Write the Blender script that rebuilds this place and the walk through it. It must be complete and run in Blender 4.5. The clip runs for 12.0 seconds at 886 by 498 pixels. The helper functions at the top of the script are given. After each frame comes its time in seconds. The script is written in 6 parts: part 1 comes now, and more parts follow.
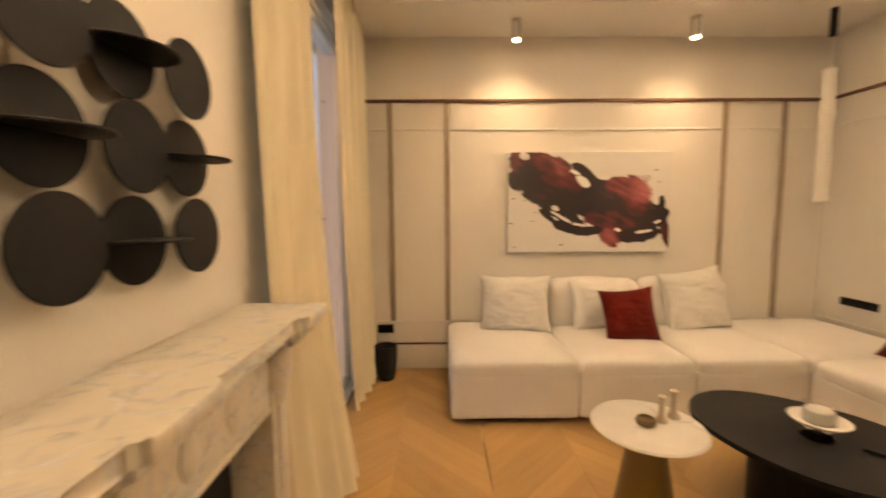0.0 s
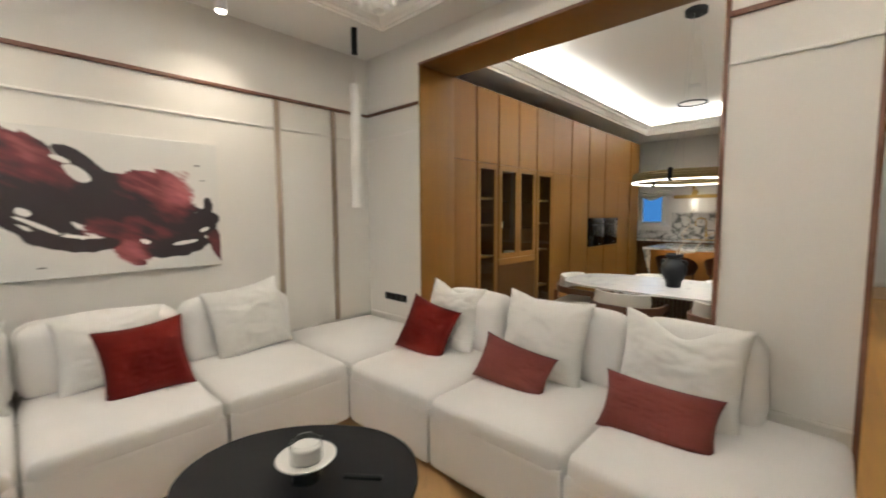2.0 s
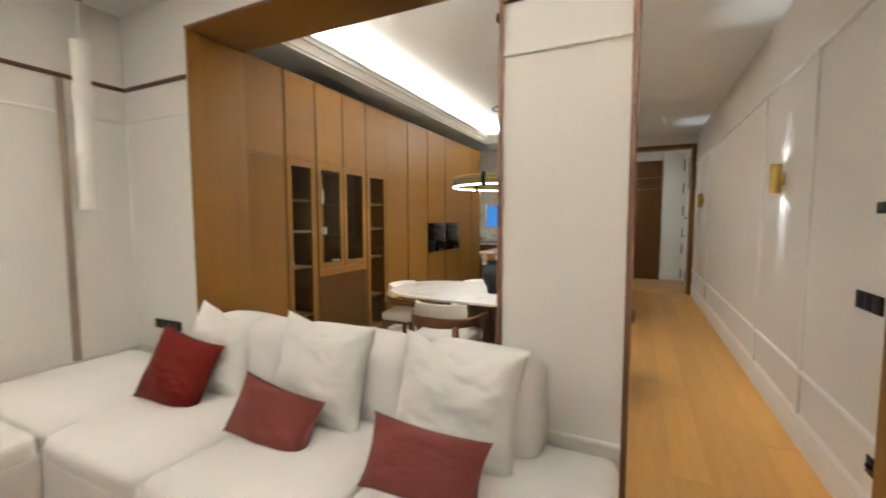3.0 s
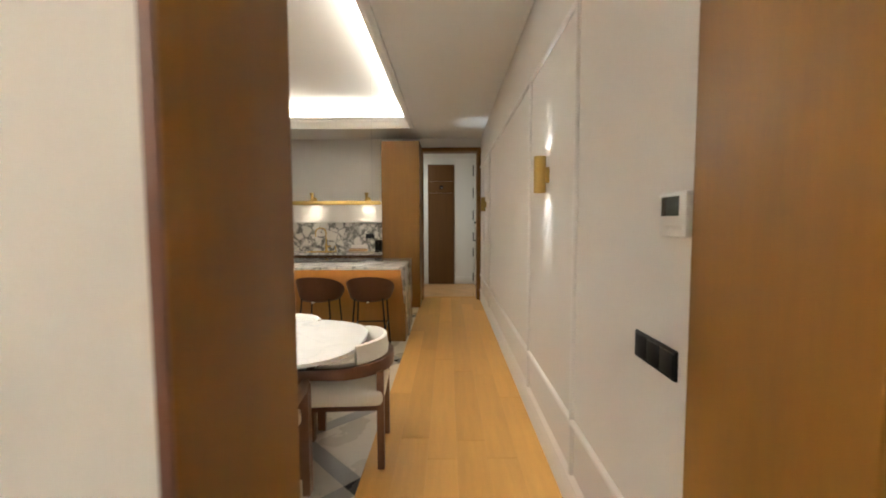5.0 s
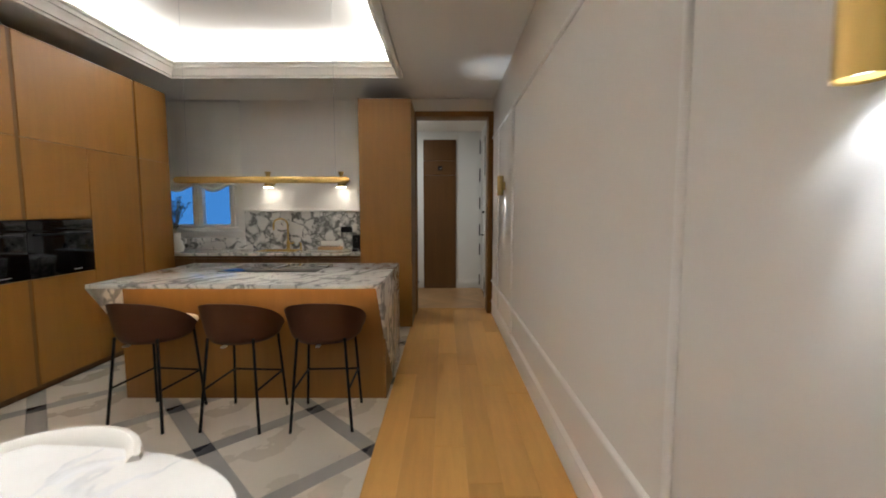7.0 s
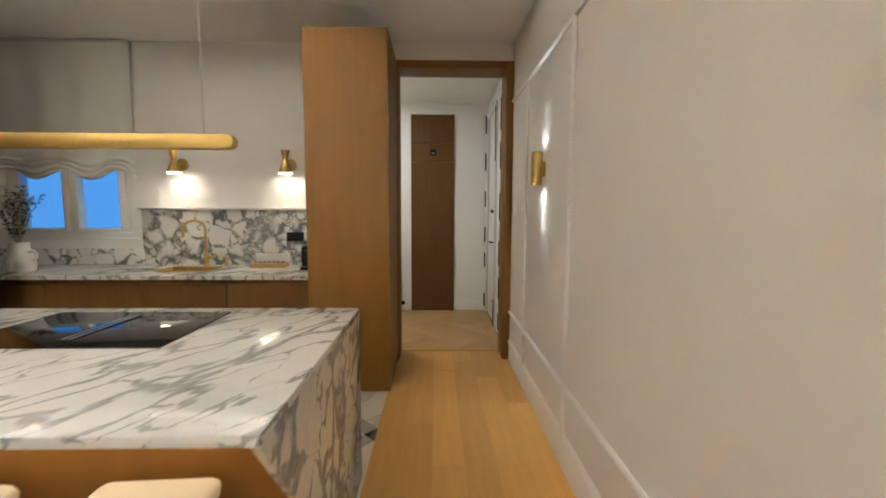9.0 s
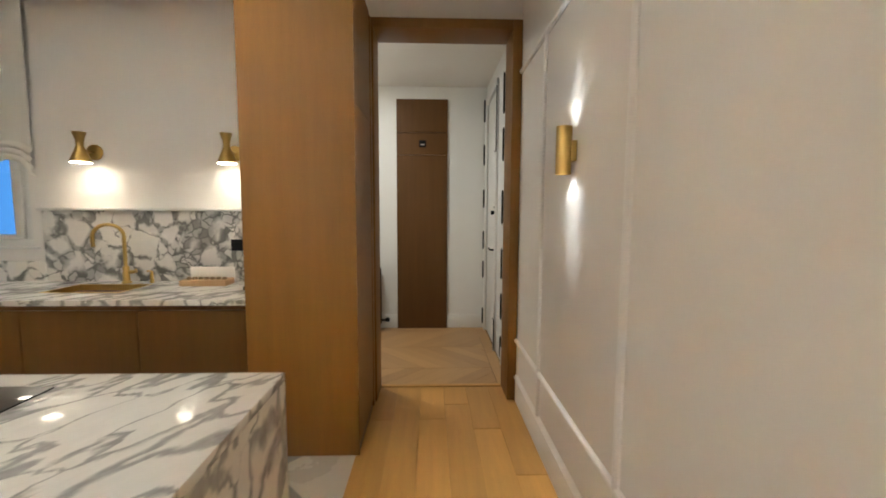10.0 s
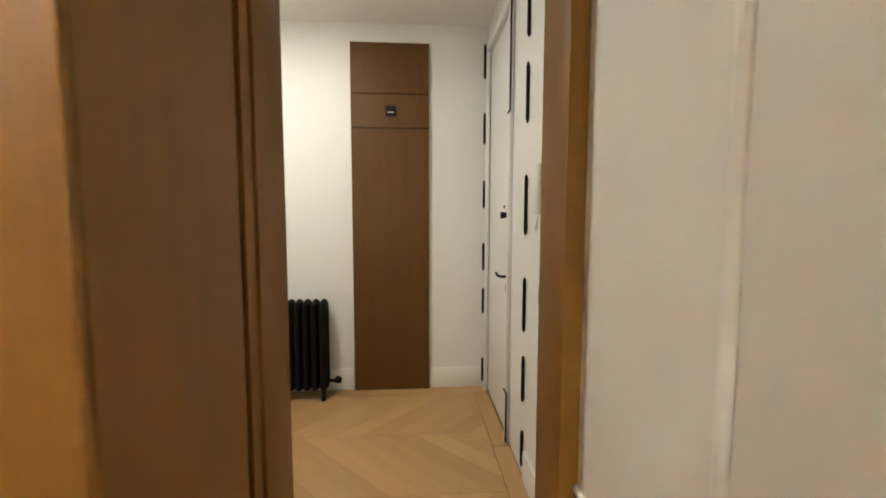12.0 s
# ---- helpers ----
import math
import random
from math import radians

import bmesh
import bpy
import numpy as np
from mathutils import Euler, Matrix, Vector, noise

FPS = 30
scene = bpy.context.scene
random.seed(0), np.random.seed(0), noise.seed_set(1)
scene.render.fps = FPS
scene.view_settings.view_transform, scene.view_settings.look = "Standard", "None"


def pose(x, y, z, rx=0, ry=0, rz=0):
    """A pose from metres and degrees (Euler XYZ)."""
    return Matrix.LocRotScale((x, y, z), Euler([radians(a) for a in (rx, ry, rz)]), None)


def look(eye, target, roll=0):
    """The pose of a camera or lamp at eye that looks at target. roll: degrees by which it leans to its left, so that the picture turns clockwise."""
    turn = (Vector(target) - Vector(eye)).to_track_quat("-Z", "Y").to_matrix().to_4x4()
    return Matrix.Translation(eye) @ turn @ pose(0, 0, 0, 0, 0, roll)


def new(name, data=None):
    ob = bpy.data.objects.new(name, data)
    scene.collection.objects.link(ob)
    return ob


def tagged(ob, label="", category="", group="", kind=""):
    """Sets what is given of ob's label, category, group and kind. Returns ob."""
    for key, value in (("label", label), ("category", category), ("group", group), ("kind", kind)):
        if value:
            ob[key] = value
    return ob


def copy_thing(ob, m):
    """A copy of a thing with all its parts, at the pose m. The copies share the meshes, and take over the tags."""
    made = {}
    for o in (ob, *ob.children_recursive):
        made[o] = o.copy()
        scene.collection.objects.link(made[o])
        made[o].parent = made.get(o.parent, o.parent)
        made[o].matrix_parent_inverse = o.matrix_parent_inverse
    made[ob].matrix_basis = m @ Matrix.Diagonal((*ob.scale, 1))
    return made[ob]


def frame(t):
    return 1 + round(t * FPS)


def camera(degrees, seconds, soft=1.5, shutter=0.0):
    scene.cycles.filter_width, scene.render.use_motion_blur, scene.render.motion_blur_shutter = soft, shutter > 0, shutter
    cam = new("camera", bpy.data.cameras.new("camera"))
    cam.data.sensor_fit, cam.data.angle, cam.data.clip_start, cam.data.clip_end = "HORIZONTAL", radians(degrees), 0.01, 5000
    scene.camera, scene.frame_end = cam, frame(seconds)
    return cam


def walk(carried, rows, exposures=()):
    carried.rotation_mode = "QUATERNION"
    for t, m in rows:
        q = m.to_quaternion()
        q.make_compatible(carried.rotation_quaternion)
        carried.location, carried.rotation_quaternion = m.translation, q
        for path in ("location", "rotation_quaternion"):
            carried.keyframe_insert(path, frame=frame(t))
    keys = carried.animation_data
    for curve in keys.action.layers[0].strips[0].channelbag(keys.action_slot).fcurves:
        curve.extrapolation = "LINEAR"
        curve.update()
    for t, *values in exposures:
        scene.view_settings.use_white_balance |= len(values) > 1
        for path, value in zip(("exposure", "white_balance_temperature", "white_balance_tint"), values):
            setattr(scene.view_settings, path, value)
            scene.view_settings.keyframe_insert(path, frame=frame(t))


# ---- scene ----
cam = camera(94.8, 12.0, soft=1.8, shutter=0.35)
PATH = [
    (0, (0.577, 0.818, 1.413), (0.596, 2.809, 1.231), -0.4),
    (0.5, (0.747, 0.931, 1.403), (1.324, 2.835, 1.206), -0.2),
    (1, (1.0, 0.99, 1.399), (1.948, 2.742, 1.21), -0.4),
    (1.5, (1.27, 1.041, 1.408), (2.456, 2.641, 1.228), -0.3),
    (2, (1.531, 1.123, 1.408), (2.983, 2.489, 1.242), -0.3),
    (2.5, (1.858, 1.063, 1.396), (3.515, 2.173, 1.243), -0.2),
    (3, (2.186, 0.959, 1.411), (3.988, 1.814, 1.264), -0.1),
    (3.5, (2.508, 0.86, 1.411), (4.422, 1.424, 1.266), -0.2),
    (3.7, (2.637, 0.818, 1.415), (4.584, 1.248, 1.27), -0.2),
    (5.3, (3.717, 0.577, 1.415), (5.713, 0.587, 1.293), -0.2),
    (5.5, (3.92, 0.562, 1.41), (5.917, 0.571, 1.293), -0.2),
    (6, (4.376, 0.556, 1.397), (6.372, 0.574, 1.269), -0.1),
    (6.5, (4.805, 0.619, 1.394), (6.798, 0.641, 1.233), -0.1),
    (8.5, (6.65, 0.718, 1.403), (8.641, 0.694, 1.217), 0.2),
    (9, (7.077, 0.722, 1.422), (9.067, 0.685, 1.234), 0.2),
    (9.5, (7.491, 0.706, 1.427), (9.482, 0.663, 1.244), 0.2),
    (10, (7.905, 0.659, 1.42), (9.896, 0.599, 1.239), 0.2),
    (10.5, (8.307, 0.643, 1.413), (10.298, 0.563, 1.236), 0.3),
    (11, (8.705, 0.631, 1.427), (10.695, 0.537, 1.252), 0.2),
    (11.5, (9.123, 0.622, 1.404), (11.112, 0.489, 1.242), 0.1),
    (12, (9.558, 0.578, 1.404), (11.547, 0.438, 1.247), 0.1),
]
EXPOSURES = [
    (0, 0.32, 12500, 24), (0.3, 0.29, 9000, 20), (0.7, 0.35, 6800, 12), (1.2, 0.37, 6100, 8), (2.0, 0.38, 6150, 8),
    (3.0, 0.62, 6200, 8), (3.5, 0.78, 6100, 8), (5.5, 0.76, 6500, 8), (6.0, 0.48, 6150, 9), (6.5, 0.38, 5900, 10), (8.5, 0.90, 6200, 8), (9.5, 1.0, 6300, 8),
    (11, 1.16, 6300, 8), (11.5, 1.18, 6100, 8), (12, 1.46, 6700, 8),
]
walk(cam, [(t, look(eye, target, roll)) for t, eye, target, roll in PATH], EXPOSURES)

# ---- world and large lights ----
world = bpy.data.worlds.new("evening_sky")
scene.world = world
world.use_nodes = True
wn = world.node_tree.nodes
sky = wn.new("ShaderNodeTexSky")
sky.sky_type, sky.sun_disc = "NISHITA", False
sky.sun_elevation, sky.sun_rotation = radians(4), radians(200)
wn["Background"].inputs[1].default_value = 0.12
world.node_tree.links.new(sky.outputs[0], wn["Background"].inputs[0])


def lamp(name, kind, m, watts, color=(1, 0.86, 0.68), **more):
    data = bpy.data.lights.new(name, kind)
    data.energy, data.color = watts, color
    if "size" in more:
        data.shape = "RECTANGLE"
        data.size, data.size_y = more["size"]
    if "cone" in more:
        data.spot_size, data.spot_blend = radians(more["cone"]), more.get("blend", 0.6)
    if "radius" in more:
        data.shadow_soft_size = more["radius"]
    ob = new(name, data)
    ob.matrix_world = m
    return ob


WARM = (1.0, 0.86, 0.68)
NEUTRAL = (1.0, 0.96, 0.89)

# plan
NORTH, EAST, SOUTH, WEST = 4.42, 3.976, 0.013, -0.12
BACK = 4.39            # dining side of the partition
LIV_H, DIN_H = 2.885, 2.93
CAB = 3.82             # front of the tall cabinets
KIT = 10.95            # kitchen end wall
DOORWAY = 10.88
HALL = 12.83
TILE_Y = 1.097         # edge between planks and tiles
LIV_COFFER = (0.25, 0.1, 3.63, 3.74)
DIN_COFFER = (4.75, 1.17, 9.90, 3.70)


def cove(box, z, watts, color):
    x0, y0, x1, y1 = box
    for x, y, sx, sy in (((x0 + x1) / 2, y0 - 0.03, x1 - x0, 0.03), ((x0 + x1) / 2, y1 + 0.03, x1 - x0, 0.03),
                         (x0 - 0.03, (y0 + y1) / 2, 0.03, y1 - y0), (x1 + 0.03, (y0 + y1) / 2, 0.03, y1 - y0)):
        lamp("cove_strip_light", "AREA", pose(x, y, z, 180), watts * max(sx, sy), color, size=(sx, sy))


cove(LIV_COFFER, LIV_H + 0.15, 15.0, NEUTRAL)
cove(DIN_COFFER, DIN_H + 0.17, 14.0, NEUTRAL)
for k in range(6):
    a = radians(60 * k)
    lamp("ring_light", "AREA", pose(5.86 + 0.468 * math.cos(a), 2.07 + 0.468 * math.sin(a), 1.686, 0, 0, 60 * k + 90), 1.8, (1.0, 0.96, 0.90), size=(0.46, 0.03))
lamp("spot_light", "SPOT", look((0.17, 1.62, 2.715), (0.12, 1.62, 1.0)), 13, WARM, cone=110, blend=1.0, radius=0.02)
for x, y in ((1.19, 4.10), (2.56, 4.06)):
    lamp("spot_light", "SPOT", look((x, y, 2.715), (x, y + 0.20, 1.4)), 17, WARM, cone=128, blend=1.0, radius=0.02)
for x in (5.87, 9.73):
    for s in (1, -1):
        at = (x, SOUTH + 0.056, 1.693 + s * 0.104)
        lamp("sconce_light", "SPOT", look(at, (x, SOUTH + 0.06, 1.693 + s * 1.0)), 1.1, (0.90, 0.96, 1.0), cone=118, blend=0.5, radius=0.02)
        lamp("sconce_beam", "SPOT", look(at, (x, SOUTH + 0.11, 1.693 + s * 1.2)), 9, (0.90, 0.96, 1.0), cone=46, blend=1.0, radius=0.02)
for y in (3.062, 2.072):
    lamp("swivel_light", "SPOT", look((KIT - 0.13, y, 1.74), (KIT - 0.10, y, 0.9)), 1.3, WARM, cone=150, blend=0.8, radius=0.03)
# fill for the hall, added out of view; its real source is unknown
lamp("hall_fill_light", "AREA", look((11.7, 1.6, 2.85), (11.7, 1.6, 0)), 10, (1.0, 0.965, 0.89), size=(0.34, 0.34))
lamp("island_strip_light", "AREA", look((8.17, 2.07, 0.872), (8.26, 2.07, 0.5)), 0.9, (1.0, 0.72, 0.42), size=(1.85, 0.01))

# ---- materials ----
def mat(name, color, rough=0.5, metal=0.0, **k):
    """Principled material. vary: spread of brightness; scale: size of the blotches; stretch; bump; random: spread by object."""
    m = bpy.data.materials.new(name)
    m.use_nodes = True
    n, l = m.node_tree.nodes, m.node_tree.links
    b = n["Principled BSDF"]
    b.inputs["Roughness"].default_value, b.inputs["Metallic"].default_value = rough, metal
    if "coat" in k:
        b.inputs["Coat Weight"].default_value = k["coat"]
    b.inputs["Specular IOR Level"].default_value = k.get("spec", 0.5)
    if "sheen" in k:
        b.inputs["Sheen Weight"].default_value = k["sheen"]
    if "emit" in k:
        b.inputs["Emission Color"].default_value = (*k.get("emit_color", color), 1)
        b.inputs["Emission Strength"].default_value = k["emit"]
    co = n.new("ShaderNodeTexCoord")
    mp = n.new("ShaderNodeMapping")
    mp.inputs["Scale"].default_value = k.get("stretch", (1, 1, 1))
    l.new(co.outputs["Object" if k.get("local") else "Generated" if k.get("gen") else "Object"], mp.inputs[0])
    big = n.new("ShaderNodeTexNoise")
    big.inputs["Scale"].default_value, big.inputs["Detail"].default_value = k.get("scale", 3), 5
    fine = n.new("ShaderNodeTexNoise")
    fine.inputs["Scale"].default_value, fine.inputs["Detail"].default_value = k.get("fine", 60), 4
    l.new(mp.outputs[0], big.inputs["Vector"])
    l.new(mp.outputs[0], fine.inputs["Vector"])
    add = n.new("ShaderNodeMath")
    add.operation = "ADD"
    l.new(big.outputs["Fac"], add.inputs[0])
    half = n.new("ShaderNodeMath")
    half.operation, half.inputs[1].default_value = "MULTIPLY", k.get("grain", 0.5)
    l.new(fine.outputs["Fac"], half.inputs[0])
    l.new(half.outputs[0], add.inputs[1])
    last = add.outputs[0]
    if "random" in k:
        info = n.new("ShaderNodeObjectInfo")
        r = n.new("ShaderNodeMath")
        r.operation, r.inputs[1].default_value = "MULTIPLY", k["random"]
        l.new(info.outputs["Random"], r.inputs[0])
        a2 = n.new("ShaderNodeMath")
        a2.operation = "ADD"
        l.new(last, a2.inputs[0])
        l.new(r.outputs[0], a2.inputs[1])
        last = a2.outputs[0]
    top = 1 + k.get("grain", 0.5) + k.get("random", 0)
    ramp = n.new("ShaderNodeMapRange")
    v = k.get("vary", 0.08)
    mid = 0.5 * top
    ramp.inputs["From Min"].default_value, ramp.inputs["From Max"].default_value = mid - 0.30 * top, mid + 0.30 * top
    ramp.inputs["To Min"].default_value, ramp.inputs["To Max"].default_value = 0, 1
    l.new(last, ramp.inputs["Value"])
    mix = n.new("ShaderNodeMix")
    mix.data_type = "RGBA"
    dark = k.get("dark", tuple(c * (1 - v) for c in color))
    light = k.get("light", tuple(min(1, c * (1 + v)) for c in color))
    mix.inputs["A"].default_value, mix.inputs["B"].default_value = (*dark, 1), (*light, 1)
    l.new(ramp.outputs[0], mix.inputs["Factor"])
    l.new(mix.outputs["Result"], b.inputs["Base Color"])
    if k.get("bump"):
        bp = n.new("ShaderNodeBump")
        bp.inputs["Strength"].default_value, bp.inputs["Distance"].default_value = k["bump"], k.get("depth", 0.002)
        l.new(fine.outputs["Fac"], bp.inputs["Height"])
        l.new(bp.outputs[0], b.inputs["Normal"])
    rr = n.new("ShaderNodeMapRange")
    rr.inputs["To Min"].default_value, rr.inputs["To Max"].default_value = max(0.02, rough - 0.06), min(1, rough + 0.06)
    l.new(big.outputs["Fac"], rr.inputs["Value"])
    l.new(rr.outputs[0], b.inputs["Roughness"])
    return m


def marble(name, base, vein, scale, rough, patch=0.0, warp=0.35, thin=0.012, long=(1, 1, 1), turn=0.0, breccia=False):
    m = bpy.data.materials.new(name)
    m.use_nodes = True
    n, l = m.node_tree.nodes, m.node_tree.links
    b = n["Principled BSDF"]
    b.inputs["Roughness"].default_value, b.inputs["Specular IOR Level"].default_value = rough, 0.32
    obj = n.new("ShaderNodeTexCoord")
    co = n.new("ShaderNodeMapping")
    co.vector_type = "TEXTURE"
    co.inputs["Rotation"].default_value, co.inputs["Scale"].default_value = (0, 0, radians(turn)), long
    l.new(obj.outputs["Object"], co.inputs["Vector"])
    nz = n.new("ShaderNodeTexNoise")
    nz.inputs["Scale"].default_value, nz.inputs["Detail"].default_value = scale * 0.9, 6
    l.new(co.outputs[0], nz.inputs["Vector"])
    sub = n.new("ShaderNodeVectorMath")
    sub.operation, sub.inputs[3].default_value = "SCALE", warp
    l.new(nz.outputs["Color"], sub.inputs[0])
    off = n.new("ShaderNodeVectorMath")
    l.new(co.outputs[0], off.inputs[0])
    l.new(sub.outputs[0], off.inputs[1])
    vo = n.new("ShaderNodeTexVoronoi")
    vo.feature = "DISTANCE_TO_EDGE"
    vo.inputs["Scale"].default_value = scale
    l.new(off.outputs[0], vo.inputs["Vector"])
    big = n.new("ShaderNodeTexNoise")
    big.inputs["Scale"].default_value, big.inputs["Detail"].default_value = scale * 0.55, 3
    l.new(off.outputs[0], big.inputs["Vector"])
    width = n.new("ShaderNodeMapRange")
    width.inputs["From Min"].default_value, width.inputs["From Max"].default_value = 0.38, 0.68
    width.inputs["To Min"].default_value, width.inputs["To Max"].default_value = thin, thin * 3 + patch
    l.new(big.outputs["Fac"], width.inputs["Value"])
    div = n.new("ShaderNodeMath")
    div.operation = "DIVIDE"
    l.new(vo.outputs["Distance"], div.inputs[0])
    l.new(width.outputs[0], div.inputs[1])
    cl = n.new("ShaderNodeMapRange")
    cl.interpolation_type = "SMOOTHSTEP"
    cl.inputs["From Min"].default_value, cl.inputs["From Max"].default_value = 0.25, 1.25
    l.new(div.outputs[0], cl.inputs["Value"])
    cloud = n.new("ShaderNodeTexNoise")
    cloud.inputs["Scale"].default_value, cloud.inputs["Detail"].default_value = scale * 4, 7
    l.new(off.outputs[0], cloud.inputs["Vector"])
    vm = n.new("ShaderNodeMix")
    vm.data_type = "RGBA"
    vm.inputs["A"].default_value = (*[c * 0.45 for c in vein], 1)
    vm.inputs["B"].default_value = (*[min(1, c * 1.9) for c in vein], 1)
    if breccia:
        small = n.new("ShaderNodeTexVoronoi")
        small.feature = "DISTANCE_TO_EDGE"
        small.inputs["Scale"].default_value = scale * 2.7
        l.new(off.outputs[0], small.inputs["Vector"])
        shade = n.new("ShaderNodeTexVoronoi")
        shade.inputs["Scale"].default_value = scale * 2.7
        l.new(off.outputs[0], shade.inputs["Vector"])
        tone = n.new("ShaderNodeSeparateColor")
        l.new(shade.outputs["Color"], tone.inputs[0])
        gap = n.new("ShaderNodeMapRange")
        gap.inputs["From Min"].default_value, gap.inputs["From Max"].default_value = 0.02, 0.13
        l.new(small.outputs["Distance"], gap.inputs["Value"])
        both = n.new("ShaderNodeMath")
        both.operation = "MULTIPLY"
        l.new(gap.outputs[0], both.inputs[0])
        l.new(tone.outputs[0], both.inputs[1])
        l.new(both.outputs[0], vm.inputs["Factor"])
        vm.inputs["B"].default_value = (*[c * 0.95 for c in base], 1)
    else:
        l.new(cloud.outputs["Fac"], vm.inputs["Factor"])
    bmix = n.new("ShaderNodeMix")
    bmix.data_type = "RGBA"
    bmix.inputs["A"].default_value = (*[c * 0.86 for c in base], 1)
    bmix.inputs["B"].default_value = (*base, 1)
    l.new(cloud.outputs["Fac"], bmix.inputs["Factor"])
    mix = n.new("ShaderNodeMix")
    mix.data_type = "RGBA"
    l.new(vm.outputs["Result"], mix.inputs["A"])
    l.new(bmix.outputs["Result"], mix.inputs["B"])
    l.new(cl.outputs[0], mix.inputs["Factor"])
    l.new(mix.outputs["Result"], b.inputs["Base Color"])
    return m


def glass(name, tint=(1, 1, 1), rough=0.0):
    m = bpy.data.materials.new(name)
    m.use_nodes = True
    b = m.node_tree.nodes["Principled BSDF"]
    b.inputs["Base Color"].default_value = (*tint, 1)
    b.inputs["Transmission Weight"].default_value, b.inputs["Roughness"].default_value, b.inputs["IOR"].default_value = 1, rough, 1.25
    return m


WALL = mat("wall_linen", (0.78, 0.745, 0.69), 0.75, stretch=(1, 1, 0.12), scale=2, fine=260, vary=0.035, bump=0.25, depth=0.001)
PAINT = mat("wall_paint", (0.77, 0.725, 0.665), 0.6, scale=1.2, fine=120, vary=0.03, bump=0.08, depth=0.001)
SATIN = mat("satin_white_paint", (0.80, 0.765, 0.715), 0.38, scale=1.5, fine=90, vary=0.025, bump=0.05, depth=0.001)
HALLW = mat("hall_white_paint", (0.80, 0.80, 0.77), 0.55, scale=1.2, fine=90, vary=0.03, bump=0.06, depth=0.001)
CEIL = mat("ceiling_paint", (0.85, 0.825, 0.78), 0.8, scale=1, fine=80, vary=0.02)
# lighter than wall_paint, making up for the weak light on the kitchen end
KITW = mat("kitchen_lightened_paint", (0.84, 0.81, 0.765), 0.6, scale=1.2, fine=110, vary=0.03, bump=0.07, depth=0.001)
PLASTER = mat("plaster_white", (0.80, 0.77, 0.72), 0.6, scale=2, fine=90, vary=0.03, bump=0.05)
OAK = mat("stained_oak", (0.212, 0.095, 0.0175), 0.46, stretch=(9, 9, 0.55), scale=2.2, fine=26, vary=0.16, bump=0.12, depth=0.001, random=0.3, spec=0.28)
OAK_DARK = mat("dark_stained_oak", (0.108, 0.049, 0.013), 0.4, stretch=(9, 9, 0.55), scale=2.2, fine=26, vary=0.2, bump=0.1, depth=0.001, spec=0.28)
# darker copy of the oak: shade of grooves and cabinet insides in its colour
OAK_SHADE = mat("oak_recess_shade", (0.118, 0.052, 0.013), 0.55, stretch=(9, 9, 0.5), scale=2, fine=30, vary=0.15, spec=0.28)
RAIL = mat("walnut_rail", (0.135, 0.055, 0.03), 0.45, stretch=(0.6, 0.6, 8), scale=3, fine=40, vary=0.2)
TAUPE = mat("taupe_slat", (0.35, 0.27, 0.205), 0.5, stretch=(6, 6, 0.5), scale=3, fine=40, vary=0.12)
WALNUT = mat("walnut_wood", (0.135, 0.055, 0.024), 0.38, stretch=(3, 3, 3), scale=4, fine=30, vary=0.28, bump=0.08)
PLANK = mat("oak_plank", (0.61, 0.325, 0.090), 0.40, stretch=(0.7, 8, 1), scale=3, fine=30, vary=0.20, bump=0.12, depth=0.001, random=0.8, spec=0.3)
CHEV = mat("oak_chevron_board", (0.47, 0.28, 0.125), 0.34, local=True, stretch=(0.7, 8, 1), scale=3, fine=30, vary=0.20, bump=0.1, depth=0.001, random=0.9, spec=0.35)
JOINT = mat("floor_joint", (0.20, 0.12, 0.055), 0.8)
STONE = mat("pale_stone_tile", (0.60, 0.54, 0.45), 0.28, scale=2.5, fine=30, vary=0.07, random=0.3)
STONE_GREY = mat("grey_stone_tile", (0.30, 0.285, 0.26), 0.3, scale=3, fine=30, vary=0.12, random=0.4)
STONE_DARK = mat("dark_stone_tile", (0.045, 0.05, 0.06), 0.28, scale=4, fine=30, vary=0.2)
GROUT = mat("tile_grout", (0.30, 0.27, 0.23), 0.85)
BOUCLE = mat("white_boucle_fabric", (0.81, 0.78, 0.745), 0.9, scale=5, fine=420, vary=0.05, bump=0.5, depth=0.002, sheen=0.2)
LINEN = mat("white_linen_fabric", (0.77, 0.745, 0.70), 0.9, scale=6, fine=380, vary=0.06, bump=0.4, depth=0.0015, sheen=0.15)
RED_V = mat("red_velvet", (0.098, 0.0075, 0.005), 0.75, scale=7, fine=200, vary=0.25, bump=0.15, sheen=0.08, spec=0.05)
ROSE_V = mat("rose_velvet", (0.135, 0.035, 0.029), 0.75, scale=7, fine=200, vary=0.2, bump=0.15, sheen=0.08, spec=0.05)
CREAM = mat("cream_upholstery", (0.74, 0.70, 0.63), 0.85, scale=5, fine=350, vary=0.05, bump=0.3, sheen=0.15)
LEATHER = mat("brown_leather", (0.052, 0.018, 0.0075), 0.58, scale=6, fine=180, vary=0.2, bump=0.15, spec=0.14)
BLACK = mat("black_matt", (0.012, 0.012, 0.013), 0.5, scale=5, fine=90, vary=0.3, spec=0.12)
BLACK_WOOD = mat("black_stained_ash", (0.010, 0.0095, 0.010), 0.48, stretch=(1, 9, 1), scale=3, fine=40, vary=0.35, bump=0.12, spec=0.15)
IRON = mat("black_iron", (0.009, 0.009, 0.009), 0.55, 0.3, scale=6, fine=120, vary=0.3, bump=0.2, spec=0.15)
GLOSS = mat("black_glass", (0.006, 0.006, 0.007), 0.06, vary=0.1)
